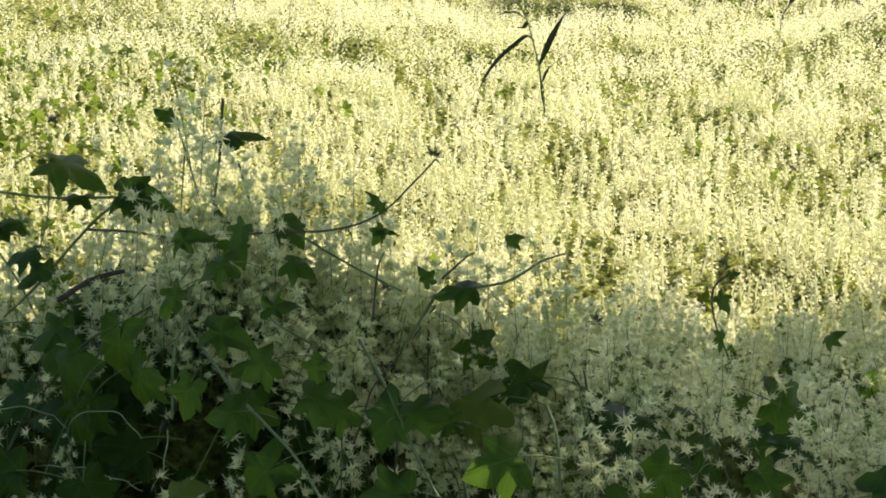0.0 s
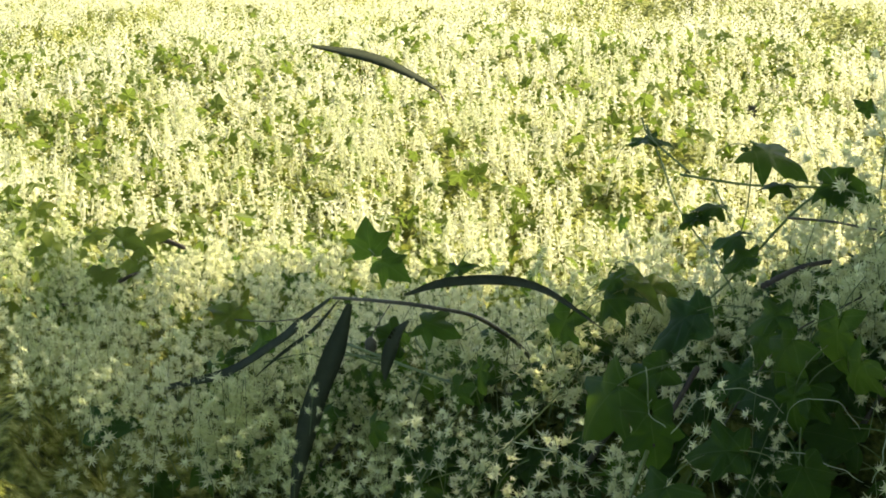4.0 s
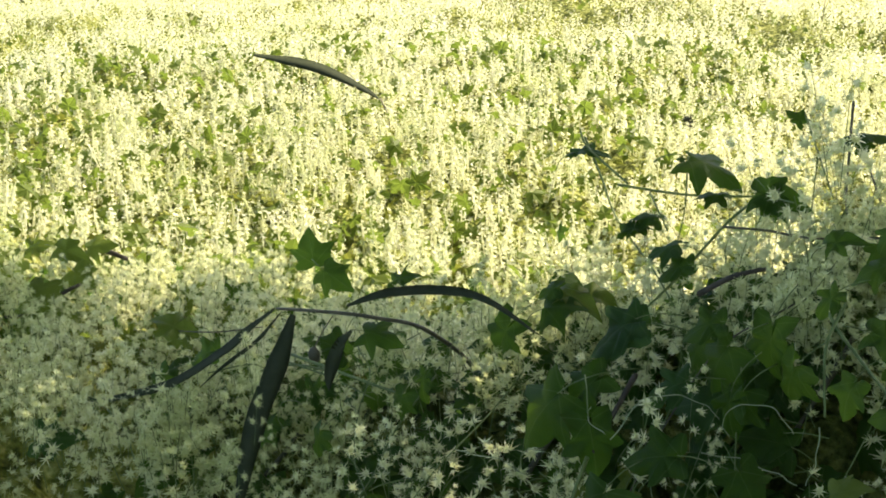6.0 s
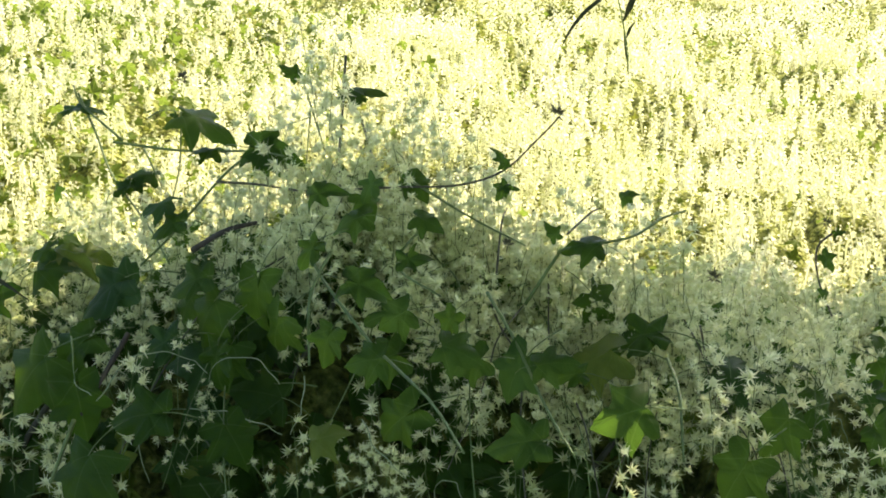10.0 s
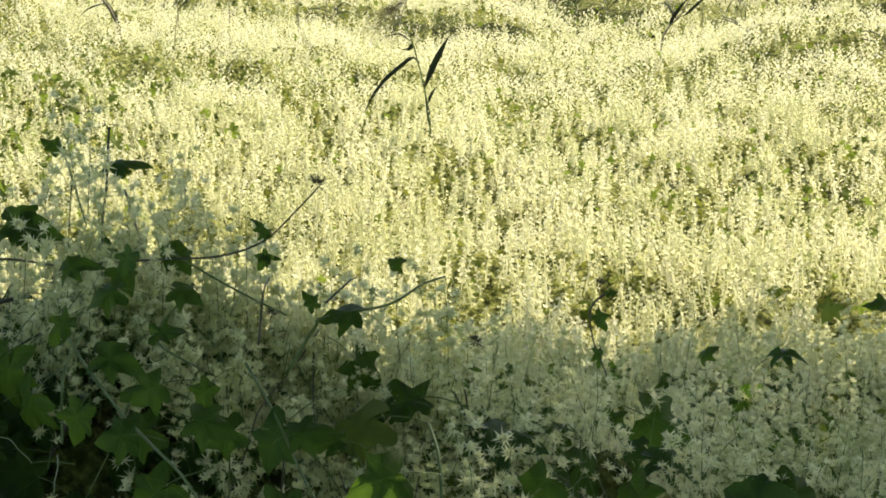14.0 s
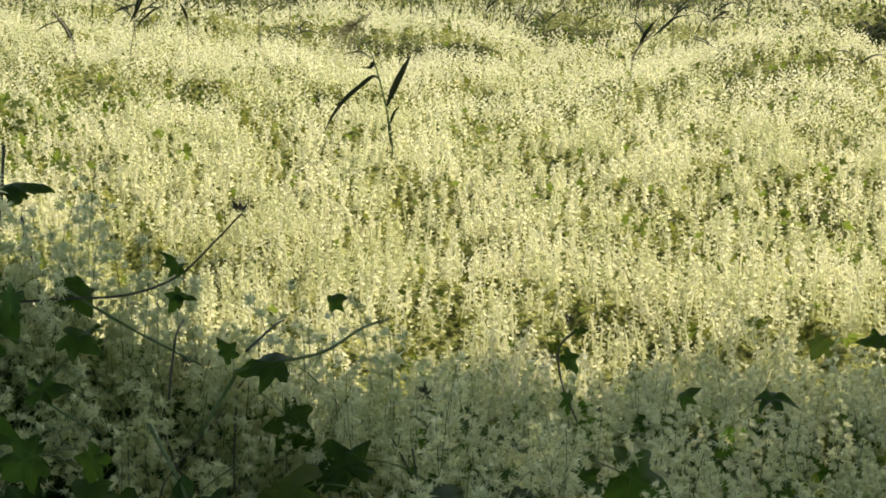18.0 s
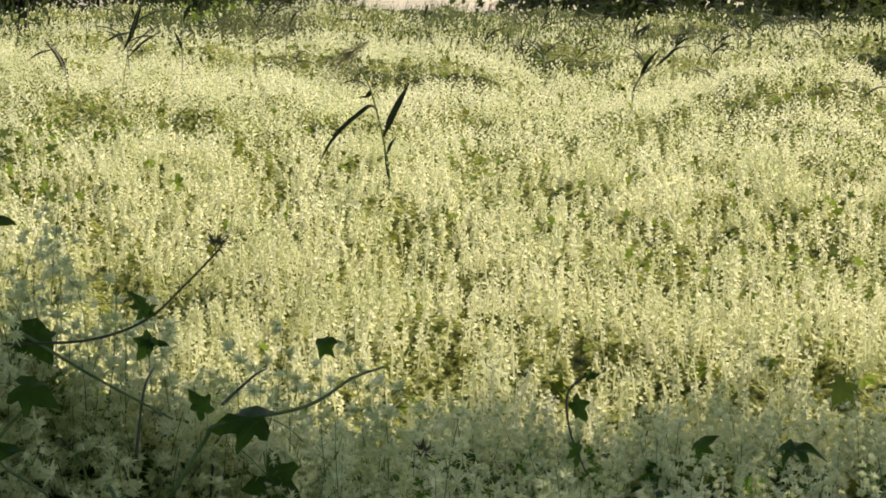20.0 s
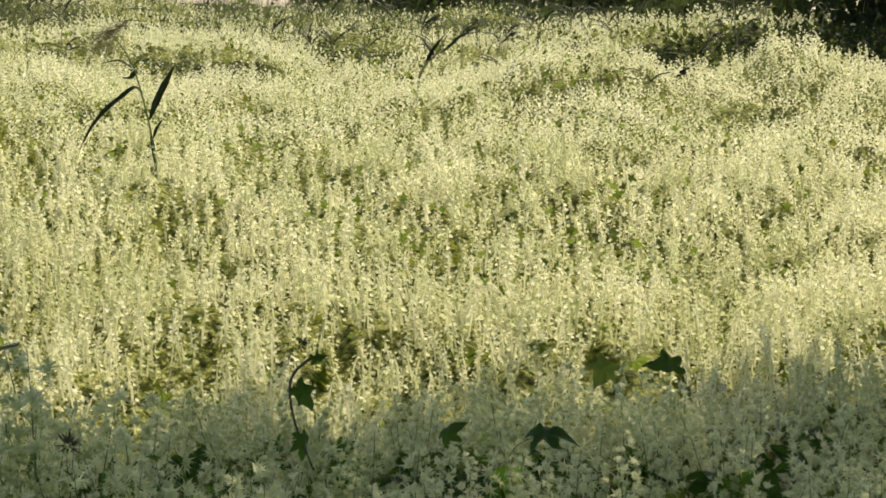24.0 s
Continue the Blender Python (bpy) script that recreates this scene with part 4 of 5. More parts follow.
stem_at([(-0.235, 1.500, 1.016), (-0.202, 1.460, 0.976), (-0.169, 1.400, 0.934), (-0.138, 1.340, 0.907)], 0.0016, 'stem', stem_m)
stem_at([(-0.201, 1.550, 0.992), (-0.171, 1.540, 1.042), (-0.159, 1.530, 1.056), (-0.099, 1.580, 1.058), (-0.066, 1.620, 1.071), (-0.042, 1.660, 1.072)], 0.0017, 'stem', stem_m)
stem_at([(0.183, 2.280, 0.928), (0.159, 2.270, 0.905), (0.162, 2.260, 0.861), (0.182, 2.240, 0.811)], 0.0017, 'stem', woody_m)
stem_at([(-0.057, 1.550, 0.941), (-0.045, 1.500, 0.921), (-0.040, 1.420, 0.879)], 0.0018, 'stem', stem_m)
stem_at([(-0.160, 1.550, 1.066), (-0.140, 1.580, 1.081), (-0.132, 1.600, 1.083)], 0.0012, 'stem', woody_m)
stem_at([(-0.236, 1.600, 1.009), (-0.234, 1.630, 1.058), (-0.231, 1.660, 1.070)], 0.0012, 'stem', woody_m)
stem_at([(-0.677, 1.720, 1.124), (-0.738, 1.760, 1.159), (-0.755, 1.780, 1.179)], 0.0014, 'stem', stem_m)
stem_at([(-0.645, 1.700, 1.118), (-0.613, 1.660, 1.082)], 0.0010, 'stem', stem_m)
stem_at([(-1.012, 1.600, 0.901), (-1.076, 1.620, 0.897), (-1.150, 1.650, 0.872)], 0.0016, 'stem', stem_m)
stem_at([(-1.064, 1.600, 0.917), (-0.906, 1.520, 0.912), (-0.855, 1.500, 0.910)], 0.0018, 'stem', stem_m)
stem_at([(-0.765, 1.400, 0.890), (-0.714, 1.380, 0.894), (-0.671, 1.360, 0.888)], 0.0006, 'tendril', tendril_m)

for k in range(22):      # thin shoots that thread the face of the heap
    x, way = rng.uniform(-1.0, 0.3), rng.choice((-1.0, 1.0)) * rng.uniform(0.5, 1.3)
    path, q = [], rng.uniform(0.0, 0.3)
    for i in range(6):
        y, z = heap_face(x, min(q, 1.0))
        path.append((x, y - 0.045 - 0.012 * rng.random(), z + 0.02 * rng.random()))
        x, q = x + way * rng.uniform(0.008, 0.04), q + rng.uniform(0.06, 0.16)
    stem_at(path, rng.uniform(0.0006, 0.0011), "stem", stem_m if k % 3 else woody_m)
for k in range(26):      # curling tendrils
    x, q = rng.uniform(-1.1, 0.35), rng.uniform(0.15, 0.95)
    y, z = heap_face(x, q)
    w = rng.choice((-1.0, 1.0)) * rng.uniform(0.02, 0.05)
    stem_at([(x, y - 0.07, z), (x + 0.3 * w, y - 0.08, z + 0.025), (x + 0.9 * w, y - 0.085, z + 0.03), (x + 1.3 * w, y - 0.085, z + 0.012), (x + 1.2 * w, y - 0.08, z - 0.004)], 0.00045, "tendril", tendril_m)

# panicles of stars that crown the heap
for k in range(34):
    x = -0.66 + 0.021 * k + rng.normal(0, 0.015)
    rise = 0.055 * rng.random()
    y, z = heap_face(x, rng.uniform(0.0, 0.22))
    panicle_at(x, y - 0.045 - 0.03 * rng.random(), z - 0.02 + rise, rng.uniform(0.065, 0.10), rng.uniform(-14, 14), rng.uniform(-8, 14), rng.uniform(0.9, 1.2))

# big clusters that come near the path
for x, y, z, h, w in ((-0.565, 1.36, 0.885, 0.11, 1.0), (-0.515, 1.38, 0.935, 0.07, 1.1), (-0.495, 1.37, 0.885, 0.06, 1.2),
                      (-0.10, 1.30, 0.83, 0.10, 1.1), (-0.01, 1.50, 0.87, 0.11, 1.1), (0.02, 1.48, 0.86, 0.12, 1.2), (0.12, 1.45, 0.80, 0.10, 1.2), (0.30, 1.62, 0.80, 0.11, 1.2),
                      (-1.06, 1.50, 0.86, 0.11, 1.0), (-1.09, 1.50, 0.80, 0.10, 1.0), (-0.93, 1.48, 0.84, 0.10, 1.1), (-0.86, 1.44, 0.83, 0.09, 1.1)):
    panicle_at(x, y, z, h, rng.normal(0, 8), rng.normal(0, 8), 0.85 * w)

# blossoms before the hanging blades of the broken reed
for x, y, z, h, w in ((-1.00, 1.40, 0.885, 0.075, 0.8), (-1.015, 1.385, 0.815, 0.07, 0.9), (-0.985, 1.39, 0.845, 0.06, 0.8), (-1.06, 1.40, 0.77, 0.09, 1.0), (-1.12, 1.42, 0.78, 0.09, 1.1),
                      (-1.18, 1.45, 0.79, 0.09, 1.1), (-1.25, 1.45, 0.76, 0.10, 1.1), (-0.93, 1.40, 0.80, 0.08, 1.0), (-0.89, 1.40, 0.84, 0.09, 1.0), (-0.87, 1.36, 0.78, 0.08, 1.1), (-0.96, 1.37, 0.76, 0.08, 1.1)):
    panicle_at(x, y, z, h, rng.normal(0, 8), rng.normal(0, 8), w)

# foliage and flowers all over the heap
hr = np.random.default_rng(17)
for k in range(380):
    x = hr.uniform(-1.15, 0.15) if k < 280 else hr.uniform(-1.75, 1.2)
    s = hr.random() ** 0.9
    y, z = heap_face(x, s)
    if x > 0.15:
        z -= 0.03
    leaf_at(x + 0.03 * hr.normal(), y + 0.05 * hr.random(), z - 0.015 - 0.05 * hr.random(), hr.uniform(0.044, 0.088), hr.uniform(170, 370), hr.uniform(25, 75), hr.uniform(-25, 25),
            ("shadetoned", "shadetoned", "shadetoned", "pale", "shadetoned", "shadetoned", "shadetoned", "shadetoned", "pale", "suntoned")[k % 10])
for k in range(1050):
    x = hr.uniform(-1.8, 1.35)
    s = hr.random() ** 1.1
    mid = math.exp(-((x + 0.58) / 0.21) ** 2)
    if hr.random() < 0.93 * mid * s ** 0.35:
        continue
    if -0.5 < x < -0.12 and s > 0.55 and k % 2:
        continue
    y, z = heap_face(x, s)
    h = hr.uniform(0.055, 0.115)
    panicle_at(x, y - 0.05 * hr.random(), z - h * hr.uniform(0.35, 0.8), h, hr.normal(0, 14), hr.normal(0, 12), hr.uniform(0.9, 1.25))
# the dense crest
for k in range(95):
    x, s = hr.uniform(-0.85, -0.26), 0.3 * hr.random()
    y, z = heap_face(x, s)
    leaf_at(x, y + 0.04 * hr.random(), z + 0.01 - 0.06 * hr.random(), hr.uniform(0.034, 0.066), hr.uniform(170, 370), hr.uniform(20, 70), hr.uniform(-30, 30), ("shadetoned", "shadetoned", "pale", "shadetoned")[k % 4])
for k in range(300):
    x, s = hr.uniform(-0.46, 0.08) if k % 5 > 0 else hr.uniform(-0.85, -0.46), 0.40 * hr.random()
    y, z = heap_face(x, s)
    h = hr.uniform(0.05, 0.10)
    panicle_at(x, y - 0.05 * hr.random(), z - h * hr.uniform(0.25, 0.8), h, hr.normal(0, 14), hr.normal(0, 12), hr.uniform(1.0, 1.35))
# full plumes on the shoulder of the heap, and a few low ones in the hollow below
for k in range(110):
    x, s = hr.uniform(-0.46, -0.04), 0.40 * hr.random()
    y, z = heap_face(x, s)
    h = hr.uniform(0.06, 0.10)
    panicle_at(x, y - 0.04 * hr.random(), z - h * hr.uniform(0.2, 0.6), h, hr.normal(0, 12), hr.normal(0, 10), hr.uniform(1.0, 1.3), PLUMES)
for k in range(10):
    x, y = hr.uniform(-0.42, -0.30), hr.uniform(1.30, 1.40)
    h = hr.uniform(0.05, 0.09)
    panicle_at(x, y, hr.uniform(0.86, 0.93) - h * 0.5, h, hr.normal(0, 14), hr.normal(0, 12), hr.uniform(0.9, 1.2))
# airy spikes that rise above the crest
for k in range(105):
    x = hr.normal(-0.42, 0.15) if k < 36 else hr.uniform(-1.0, 0.5)
    y = hr.uniform(1.66, 1.95)
    lift = 0.10 * math.exp(-((x + 0.42) / 0.14) ** 2) + 0.07 * math.exp(-((x + 0.1) / 0.3) ** 2)
    h = hr.uniform(0.06, 0.12)
    base = heap_top(x) - 0.06 + hr.uniform(0, lift + 0.03)
    panicle_at(x, y, base, h, hr.normal(0, 9), hr.normal(0, 7), hr.uniform(0.85, 1.15))
    if k % 7 == 0:
        stem_at([(x, y, base + 0.01), (x + hr.normal(0, 0.012), y - 0.01, base - 0.08), (x + hr.normal(0, 0.03), y - 0.03, base - 0.2)], 0.0008, "stem", stem_m)
# upright spikes on the low shoots
for k in range(380):
    y = hr.uniform(1.8, 3.35)
    x = hr.uniform(-0.12, 0.45) * y
    h = hr.uniform(0.10, 0.18)
    panicle_at(x, y, float(canopy(x, y)) - 0.02 - h * hr.uniform(0.4, 0.9), h, hr.normal(0, 6), hr.normal(0, 5), hr.uniform(0.8, 1.1), PLUMES)
for k in range(620):
    x, y = hr.uniform(-1.85, -0.85), hr.uniform(1.45, 2.4)
    h = hr.uniform(0.06, 0.11)
    panicle_at(x, y, float(canopy(x, y)) + 0.0 - h * hr.uniform(0.3, 0.8), h, hr.normal(0, 8), hr.normal(0, 8), hr.uniform(0.8, 1.15))
# dark fruit heads at the ends of shoots
for x, y, z, s in ((-0.18, 1.67, 1.17, 0.011), (-0.01, 1.66, 1.00, 0.010), (-0.23, 1.66, 1.03, 0.009), (-0.62, 1.77, 1.19, 0.010), (0.17, 2.28, 0.94, 0.010)):
    vs = []
    for q in range(44):
        d = hr.normal(0, 1, 3) + [0.3, 0, 0.8]
        d /= np.linalg.norm(d)
        e = np.cross(d, hr.normal(0, 1, 3))
        e /= np.linalg.norm(e)
        c = np.array([x, y, z]) + d * s * 0.3
        vs.append((np.array([c - e * s * 0.10, c + d * s * hr.uniform(0.6, 1.1), c + e * s * 0.10]), np.array([[0, 1, 2]])))
    under("bud_head", mesh_of("bud_head", *joined(vs), [bud_m]), vine_by(x, y), label="brownish closed buds")


# ---------------------------------------------------------------- reeds
def reed(place, label, culm, radius, blades, plume=None, mat=None):
    """A reed with its stalk and each blade as a part. blades: (points, width)."""
    e = anchor("reed", place, label, "reed", "reeds in the field")
    full = [place] + list(culm)
    p = curve_through(full, 6)
    under("culm", mesh_of("culm", *rod_mesh(p, np.linspace(radius, radius * 0.5, len(p)), 6), mat or straw_m, smooth=True), e)
    for pts, width in blades:
        under("blade", mesh_of("blade", *blade_mesh(pts, width), reed_m, smooth=True), e)
    if plume:
        tip, away, n = np.array(plume[0]), np.array(plume[1]), plume[2]
        r = np.random.default_rng(n)
        parts = []
        for k in range(n):
            s = r.random()
            b = tip - away * [0.9, 0.9, 0.6] * s
            d = away * r.uniform(0.5, 1.0) + r.normal(0, 0.35, 3) * np.linalg.norm(away)
            parts.append(rod_mesh([b, b + d * 0.5, b + d + [0, 0, -0.25 * np.linalg.norm(d)]], np.array([0.0008, 0.0010, 0.0004]), 3))
        under("plume", mesh_of("plume", *joined(parts), straw_m), e, label="drooping feathery seed plume")
    return e


reed((-0.18, 5.962, 0.0), "leaning common reed with dark blades and drooping plume", [(-0.188, 5.940, 0.761), (-0.192, 5.940, 0.838), (-0.212, 5.940, 0.959), (-0.237, 5.940, 1.059), (-0.256, 5.940, 1.124), (-0.287, 5.940, 1.185), (-0.331, 5.940, 1.240)], 0.0042,
     [([(-0.208, 5.940, 0.955), (-0.178, 5.940, 1.027), (-0.146, 5.940, 1.091), (-0.118, 5.940, 1.145)], 0.024), ([(-0.229, 5.940, 1.046), (-0.256, 5.940, 1.061), (-0.305, 5.940, 1.025), (-0.358, 5.940, 0.979), (-0.404, 5.940, 0.919), (-0.438, 5.940, 0.853)], 0.020),
      ([(-0.254, 5.940, 1.118), (-0.266, 5.940, 1.095), (-0.296, 5.940, 1.093)], 0.018), ([(-0.262, 5.940, 1.126), (-0.304, 5.940, 1.150), (-0.365, 5.940, 1.139)], 0.011),
      ([(-0.196, 5.940, 0.894), (-0.183, 5.940, 0.928), (-0.159, 5.940, 0.962)], 0.011), ([(-0.190, 5.940, 0.804), (-0.198, 5.940, 0.868), (-0.208, 5.940, 0.932)], 0.014)],
     ((-0.331, 5.940, 1.240), (-0.08, 0.0, -0.085), 70), stem_m)

reed((-0.83, 1.87, 0.0), "broken reed bent over the heap of vines with long dull blades", [(-0.84, 1.86, 0.6), (-0.90, 1.82, 0.83), (-0.881, 1.610, 0.955), (-0.921, 1.536, 0.988), (-0.986, 1.517, 0.995), (-1.045, 1.536, 0.989)], 0.0035,
     [([(-1.045, 1.531, 0.989), (-1.084, 1.540, 0.960), (-1.121, 1.545, 0.930), (-1.205, 1.563, 0.878), (-1.269, 1.573, 0.855), (-1.336, 1.582, 0.836), (-1.352, 1.582, 0.842)], 0.018),
      ([(-1.040, 1.540, 0.985), (-1.080, 1.549, 0.944), (-1.131, 1.554, 0.907), (-1.167, 1.554, 0.877)], 0.008),
      ([(-0.997, 1.489, 0.996), (-1.007, 1.471, 0.945), (-1.021, 1.443, 0.887), (-1.026, 1.415, 0.825), (-1.029, 1.397, 0.770)], 0.026),
      ([(-0.953, 1.536, 0.999), (-0.907, 1.545, 1.014), (-0.838, 1.545, 1.022), (-0.777, 1.526, 1.019), (-0.692, 1.471, 0.997)], 0.015),
      ([(-0.911, 1.462, 0.990), (-0.927, 1.462, 0.969), (-0.936, 1.457, 0.941), (-0.936, 1.452, 0.923)], 0.017)], mat=woody_m)
pod = anchor("dark_pod", (-1.032, 1.60, 0.906), "small dark oval pod hanging on a thin stalk", "seed pod")
bm = bmesh.new()
bmesh.ops.create_uvsphere(bm, u_segments=14, v_segments=10, radius=0.0082)
bmesh.ops.scale(bm, vec=(0.95, 0.55, 1.3), verts=bm.verts)
me = bpy.data.meshes.new("husk")
bm.to_mesh(me), bm.free()
me.materials.append(woody_m)
for p in me.polygons:
    p.use_smooth = True
under("husk", me, pod, Matrix.Translation((-1.032, 1.60, 0.918)))
under("stalk", mesh_of("stalk", *rod_mesh(curve_through([(-1.032, 1.60, 0.927), (-1.025, 1.61, 0.945), (-1.02, 1.63, 0.962)]), 0.0008, 4), woody_m), pod)

reed((-2.418, 4.868, 0.0), "bowed reed shoot ending in a folded dry blade", [(-2.424, 4.856, 0.407), (-2.443, 4.844, 0.779), (-2.480, 4.844, 0.885)], 0.006,
     [([(-2.480, 4.844, 0.878), (-2.539, 4.844, 0.911), (-2.667, 4.844, 0.965), (-2.753, 4.844, 0.990), (-2.839, 4.844, 1.007), (-2.970, 4.844, 1.027)][::-1], 0.05)])
reed((1.0, 9.05, 0.2), "dark broken reed leaning over the flowers", [(1.02, 9.0, 0.9), (1.049, 9.0, 1.044), (1.121, 9.0, 1.123), (1.174, 9.0, 1.218)], 0.008,
     [([(1.06, 9, 1.06), (1.10, 9, 1.14), (1.17, 9, 1.23)], 0.022), ([(1.14, 9, 1.12), (1.20, 9, 1.171), (1.263, 9, 1.222), (1.374, 9, 1.24)], 0.02), ([(1.11, 9, 1.1), (1.06, 9, 1.17), (1.03, 9, 1.21)], 0.025)])
reed((-1.56, 8.0, 0.2), "reed with a dark hanging blade", [(-1.55, 8.0, 0.9), (-1.50, 8.0, 1.25), (-1.42, 8.0, 1.5)], 0.003,
     [([(-1.44, 8, 1.44), (-1.47, 8, 1.35), (-1.50, 8, 1.27), (-1.54, 8, 1.20)], 0.024), ([(-1.48, 8, 1.3), (-1.56, 8, 1.28), (-1.64, 8, 1.24)], 0.02)])
reed((-2.0, 9.0, 0.2), "dark snapped reed stalk with a withered blade", [(-2.02, 9.0, 0.8), (-2.044, 9.0, 1.03), (-2.088, 9.0, 1.155), (-2.16, 9.0, 1.25)], 0.012,
     [([(-2.16, 9, 1.25), (-2.09, 9, 1.16), (-2.05, 9, 1.08), (-2.03, 9, 1.02)], 0.03), ([(-2.1, 9, 1.2), (-2.2, 9, 1.17), (-2.27, 9, 1.12)], 0.015)])
reed((2.38, 9.0, 0.2), "dark reed blade leaning out of the flowers", [(2.39, 9.0, 0.7), (2.41, 9.0, 0.95)], 0.006, [([(2.41, 9, 0.94), (2.452, 9, 1.013), (2.528, 9, 1.072)], 0.045), ([(2.4, 9, 0.92), (2.36, 9, 0.99), (2.34, 9, 1.02)], 0.025)])
reed((-1.42, 9.0, 0.2), "thin upright reed stalk with small blades", [(-1.416, 9.0, 0.9), (-1.415, 9.0, 1.266), (-1.394, 9.0, 1.55)], 0.004,
     [([(-1.415, 9, 1.2), (-1.44, 9, 1.26), (-1.46, 9, 1.3)], 0.02), ([(-1.41, 9, 1.35), (-1.38, 9, 1.42), (-1.35, 9, 1.44)], 0.02)])
rr = np.random.default_rng(23)
for k in range(46):
    y = rr.uniform(9.5, 24)
    x = rr.uniform(-0.62, 0.42) * y
    z0 = float(canopy(x, y))
    h = z0 + rr.uniform(0.10, 0.34) * (1 + 0.03 * (y - 9))
    lean = rr.normal(0, 0.10)
    blades = []
    for q in range(rr.integers(3, 6)):
        s = rr.uniform(0.5, 1)
        b = np.array([x + lean * s, y, z0 + (h - z0) * s])
        d = np.array([rr.normal(0, 0.11), rr.normal(0, 0.04), rr.uniform(-0.02, 0.12)]) * (1 + 0.02 * y)
        blades.append(([b, b + d * 0.5 + [0, 0, 0.015], b + d + [0, 0, -0.03]], rr.uniform(0.010, 0.019)))
    reed((x, y, float(soil(x, y))), "reed standing among the flowering vines", [(x, y, z0 * 0.7), (x + lean * 0.5, y, z0 + 0.02), (x + lean, y, h)], 0.006, blades,
         ((x + lean, y, h), (rr.normal(0, 0.06), 0, -0.05), 12) if k % 4 == 0 else None)

# bowed reeds with long dark blades beyond the flowers
for x, y, z, n, tall in ((1.60, 11.5, 1.06, 6, 0.20), (1.91, 12.0, 1.08, 5, 0.14), (2.80, 12.0, 1.14, 8, 0.24), (0.77, 12.5, 0.98, 5, 0.18), (1.0, 12.5, 0.96, 4, 0.26), (1.45, 13.0, 1.08, 6, 0.25), (0.29, 13.0, 1.12, 4, 0.13),
                         (2.65, 13.0, 1.24, 6, 0.16), (2.31, 12.5, 1.14, 5, 0.14), (2.61, 9.5, 0.96, 5, 0.12), (-1.14, 10.0, 1.16, 3, 0.18), (0.61, 14.0, 1.2, 6, 0.2), (1.37, 14.0, 1.2, 7, 0.22), (1.59, 9.5, 0.95, 4, 0.10),
                         (2.13, 8.3, 0.92, 3, 0.12), (-1.7, 9.0, 1.08, 4, 0.20), (2.37, 13.2, 1.22, 6, 0.2), (-1.4, 13.0, 1.2, 7, 0.3), (0.82, 14.0, 1.18, 5, 0.2), (1.46, 12.0, 1.0, 3, 0.12), (3.9, 12.8, 1.3, 5, 0.14)):
    lean = rr.normal(0, 0.05)
    blades = []
    for q in range(n):
        s = rr.uniform(0.35, 1.0)
        b = np.array([x + lean * s, y, z + tall * s])
        d = np.array([rr.choice((-1, 1)) * rr.uniform(0.05, 0.15), rr.normal(0, 0.03), rr.uniform(0.03, 0.13)])
        blades.append(([b, b + d * 0.55 + [0, 0, 0.012], b + d, b + d * 1.35 + [0, 0, -0.015]], rr.uniform(0.010, 0.018)))
    reed((x, y, float(soil(x, y))), "dark reed with bowed blades above the flowering vines", [(x, y, z - 0.2), (x + lean * 0.4, y, z + tall * 0.4), (x + lean, y, z + tall)], 0.005, blades,
         ((x + lean, y, z + tall), (rr.normal(0, 0.06), 0, -0.04), 14) if n > 5 else None)


# ---------------------------------------------------------------- trees and the far edge of the field
def tree_parts(name, label, group, height, spread_x, low, leaves, size, seed, mat, trunk_r, place):
    r = np.random.default_rng(seed)
    e = anchor(name, place, label, "tree" if name == "tree" else "shrub", group)
    x0, y0, z0 = place
    p = curve_through([(x0, y0, z0 - 0.1), (x0 + r.normal(0, 0.1), y0, z0 + height * 0.35), (x0 + r.normal(0, 0.25), y0 + r.normal(0, 0.2), z0 + height * 0.85)], 6)
    under("trunk", mesh_of("trunk", *rod_mesh(p, np.linspace(trunk_r, trunk_r * 0.25, len(p)), 8), bark_m, smooth=True), e)
    tips = []
    for k in range(9):
        s = low + (0.95 - low) * (k + r.random()) / 9
        b = p[min(int(s * (len(p) - 1)), len(p) - 1)]
        a = k * 2.4 + r.normal(0, 0.3)
        reach = spread_x * r.uniform(0.55, 1.0) * (1.1 - 0.6 * s)
        t = b + np.array([math.cos(a) * reach, math.sin(a) * reach, reach * r.uniform(0.1, 0.6)])
        under("limb", mesh_of("limb", *rod_mesh(curve_through([b, (b + t) / 2 + [0, 0, 0.1 * reach], t]), np.linspace(trunk_r * 0.4, trunk_r * 0.1, 13), 5), bark_m, smooth=True), e)
        tips += [t, (b + 2 * t) / 3, (b + t) / 2]
    tips = np.array(tips)
    c = tips[r.integers(0, len(tips), leaves)] + r.normal(0, 1, (leaves, 3)) * spread_x * np.array([0.24, 0.24, 0.2])
    c[:, 2] = np.maximum(c[:, 2], z0 + 0.05)
    under("crown", clump("crown", c, size, r, mat), e)
    return e


def clump(name, c, size, r, mat):
    """Many small pointed leaves at the places."""
    n = len(c)
    d, e = r.normal(0, 1, (n, 3)), r.normal(0, 1, (n, 3))
    d /= np.linalg.norm(d, axis=1, keepdims=True)
    e = np.cross(d, e)
    e /= np.linalg.norm(e, axis=1, keepdims=True)
    s = size * r.uniform(0.6, 1.3, (n, 1))
    v = np.stack([c - d * s * 0.5, c + e * s * 0.28, c + d * s * 0.5, c - e * s * 0.28], 1).reshape(-1, 3)
    i = np.arange(n)[:, None] * 4
    return mesh_of(name, v, np.concatenate([i + [0, 1, 2], i + [0, 2, 3]]), mat)


tr = np.random.default_rng(31)
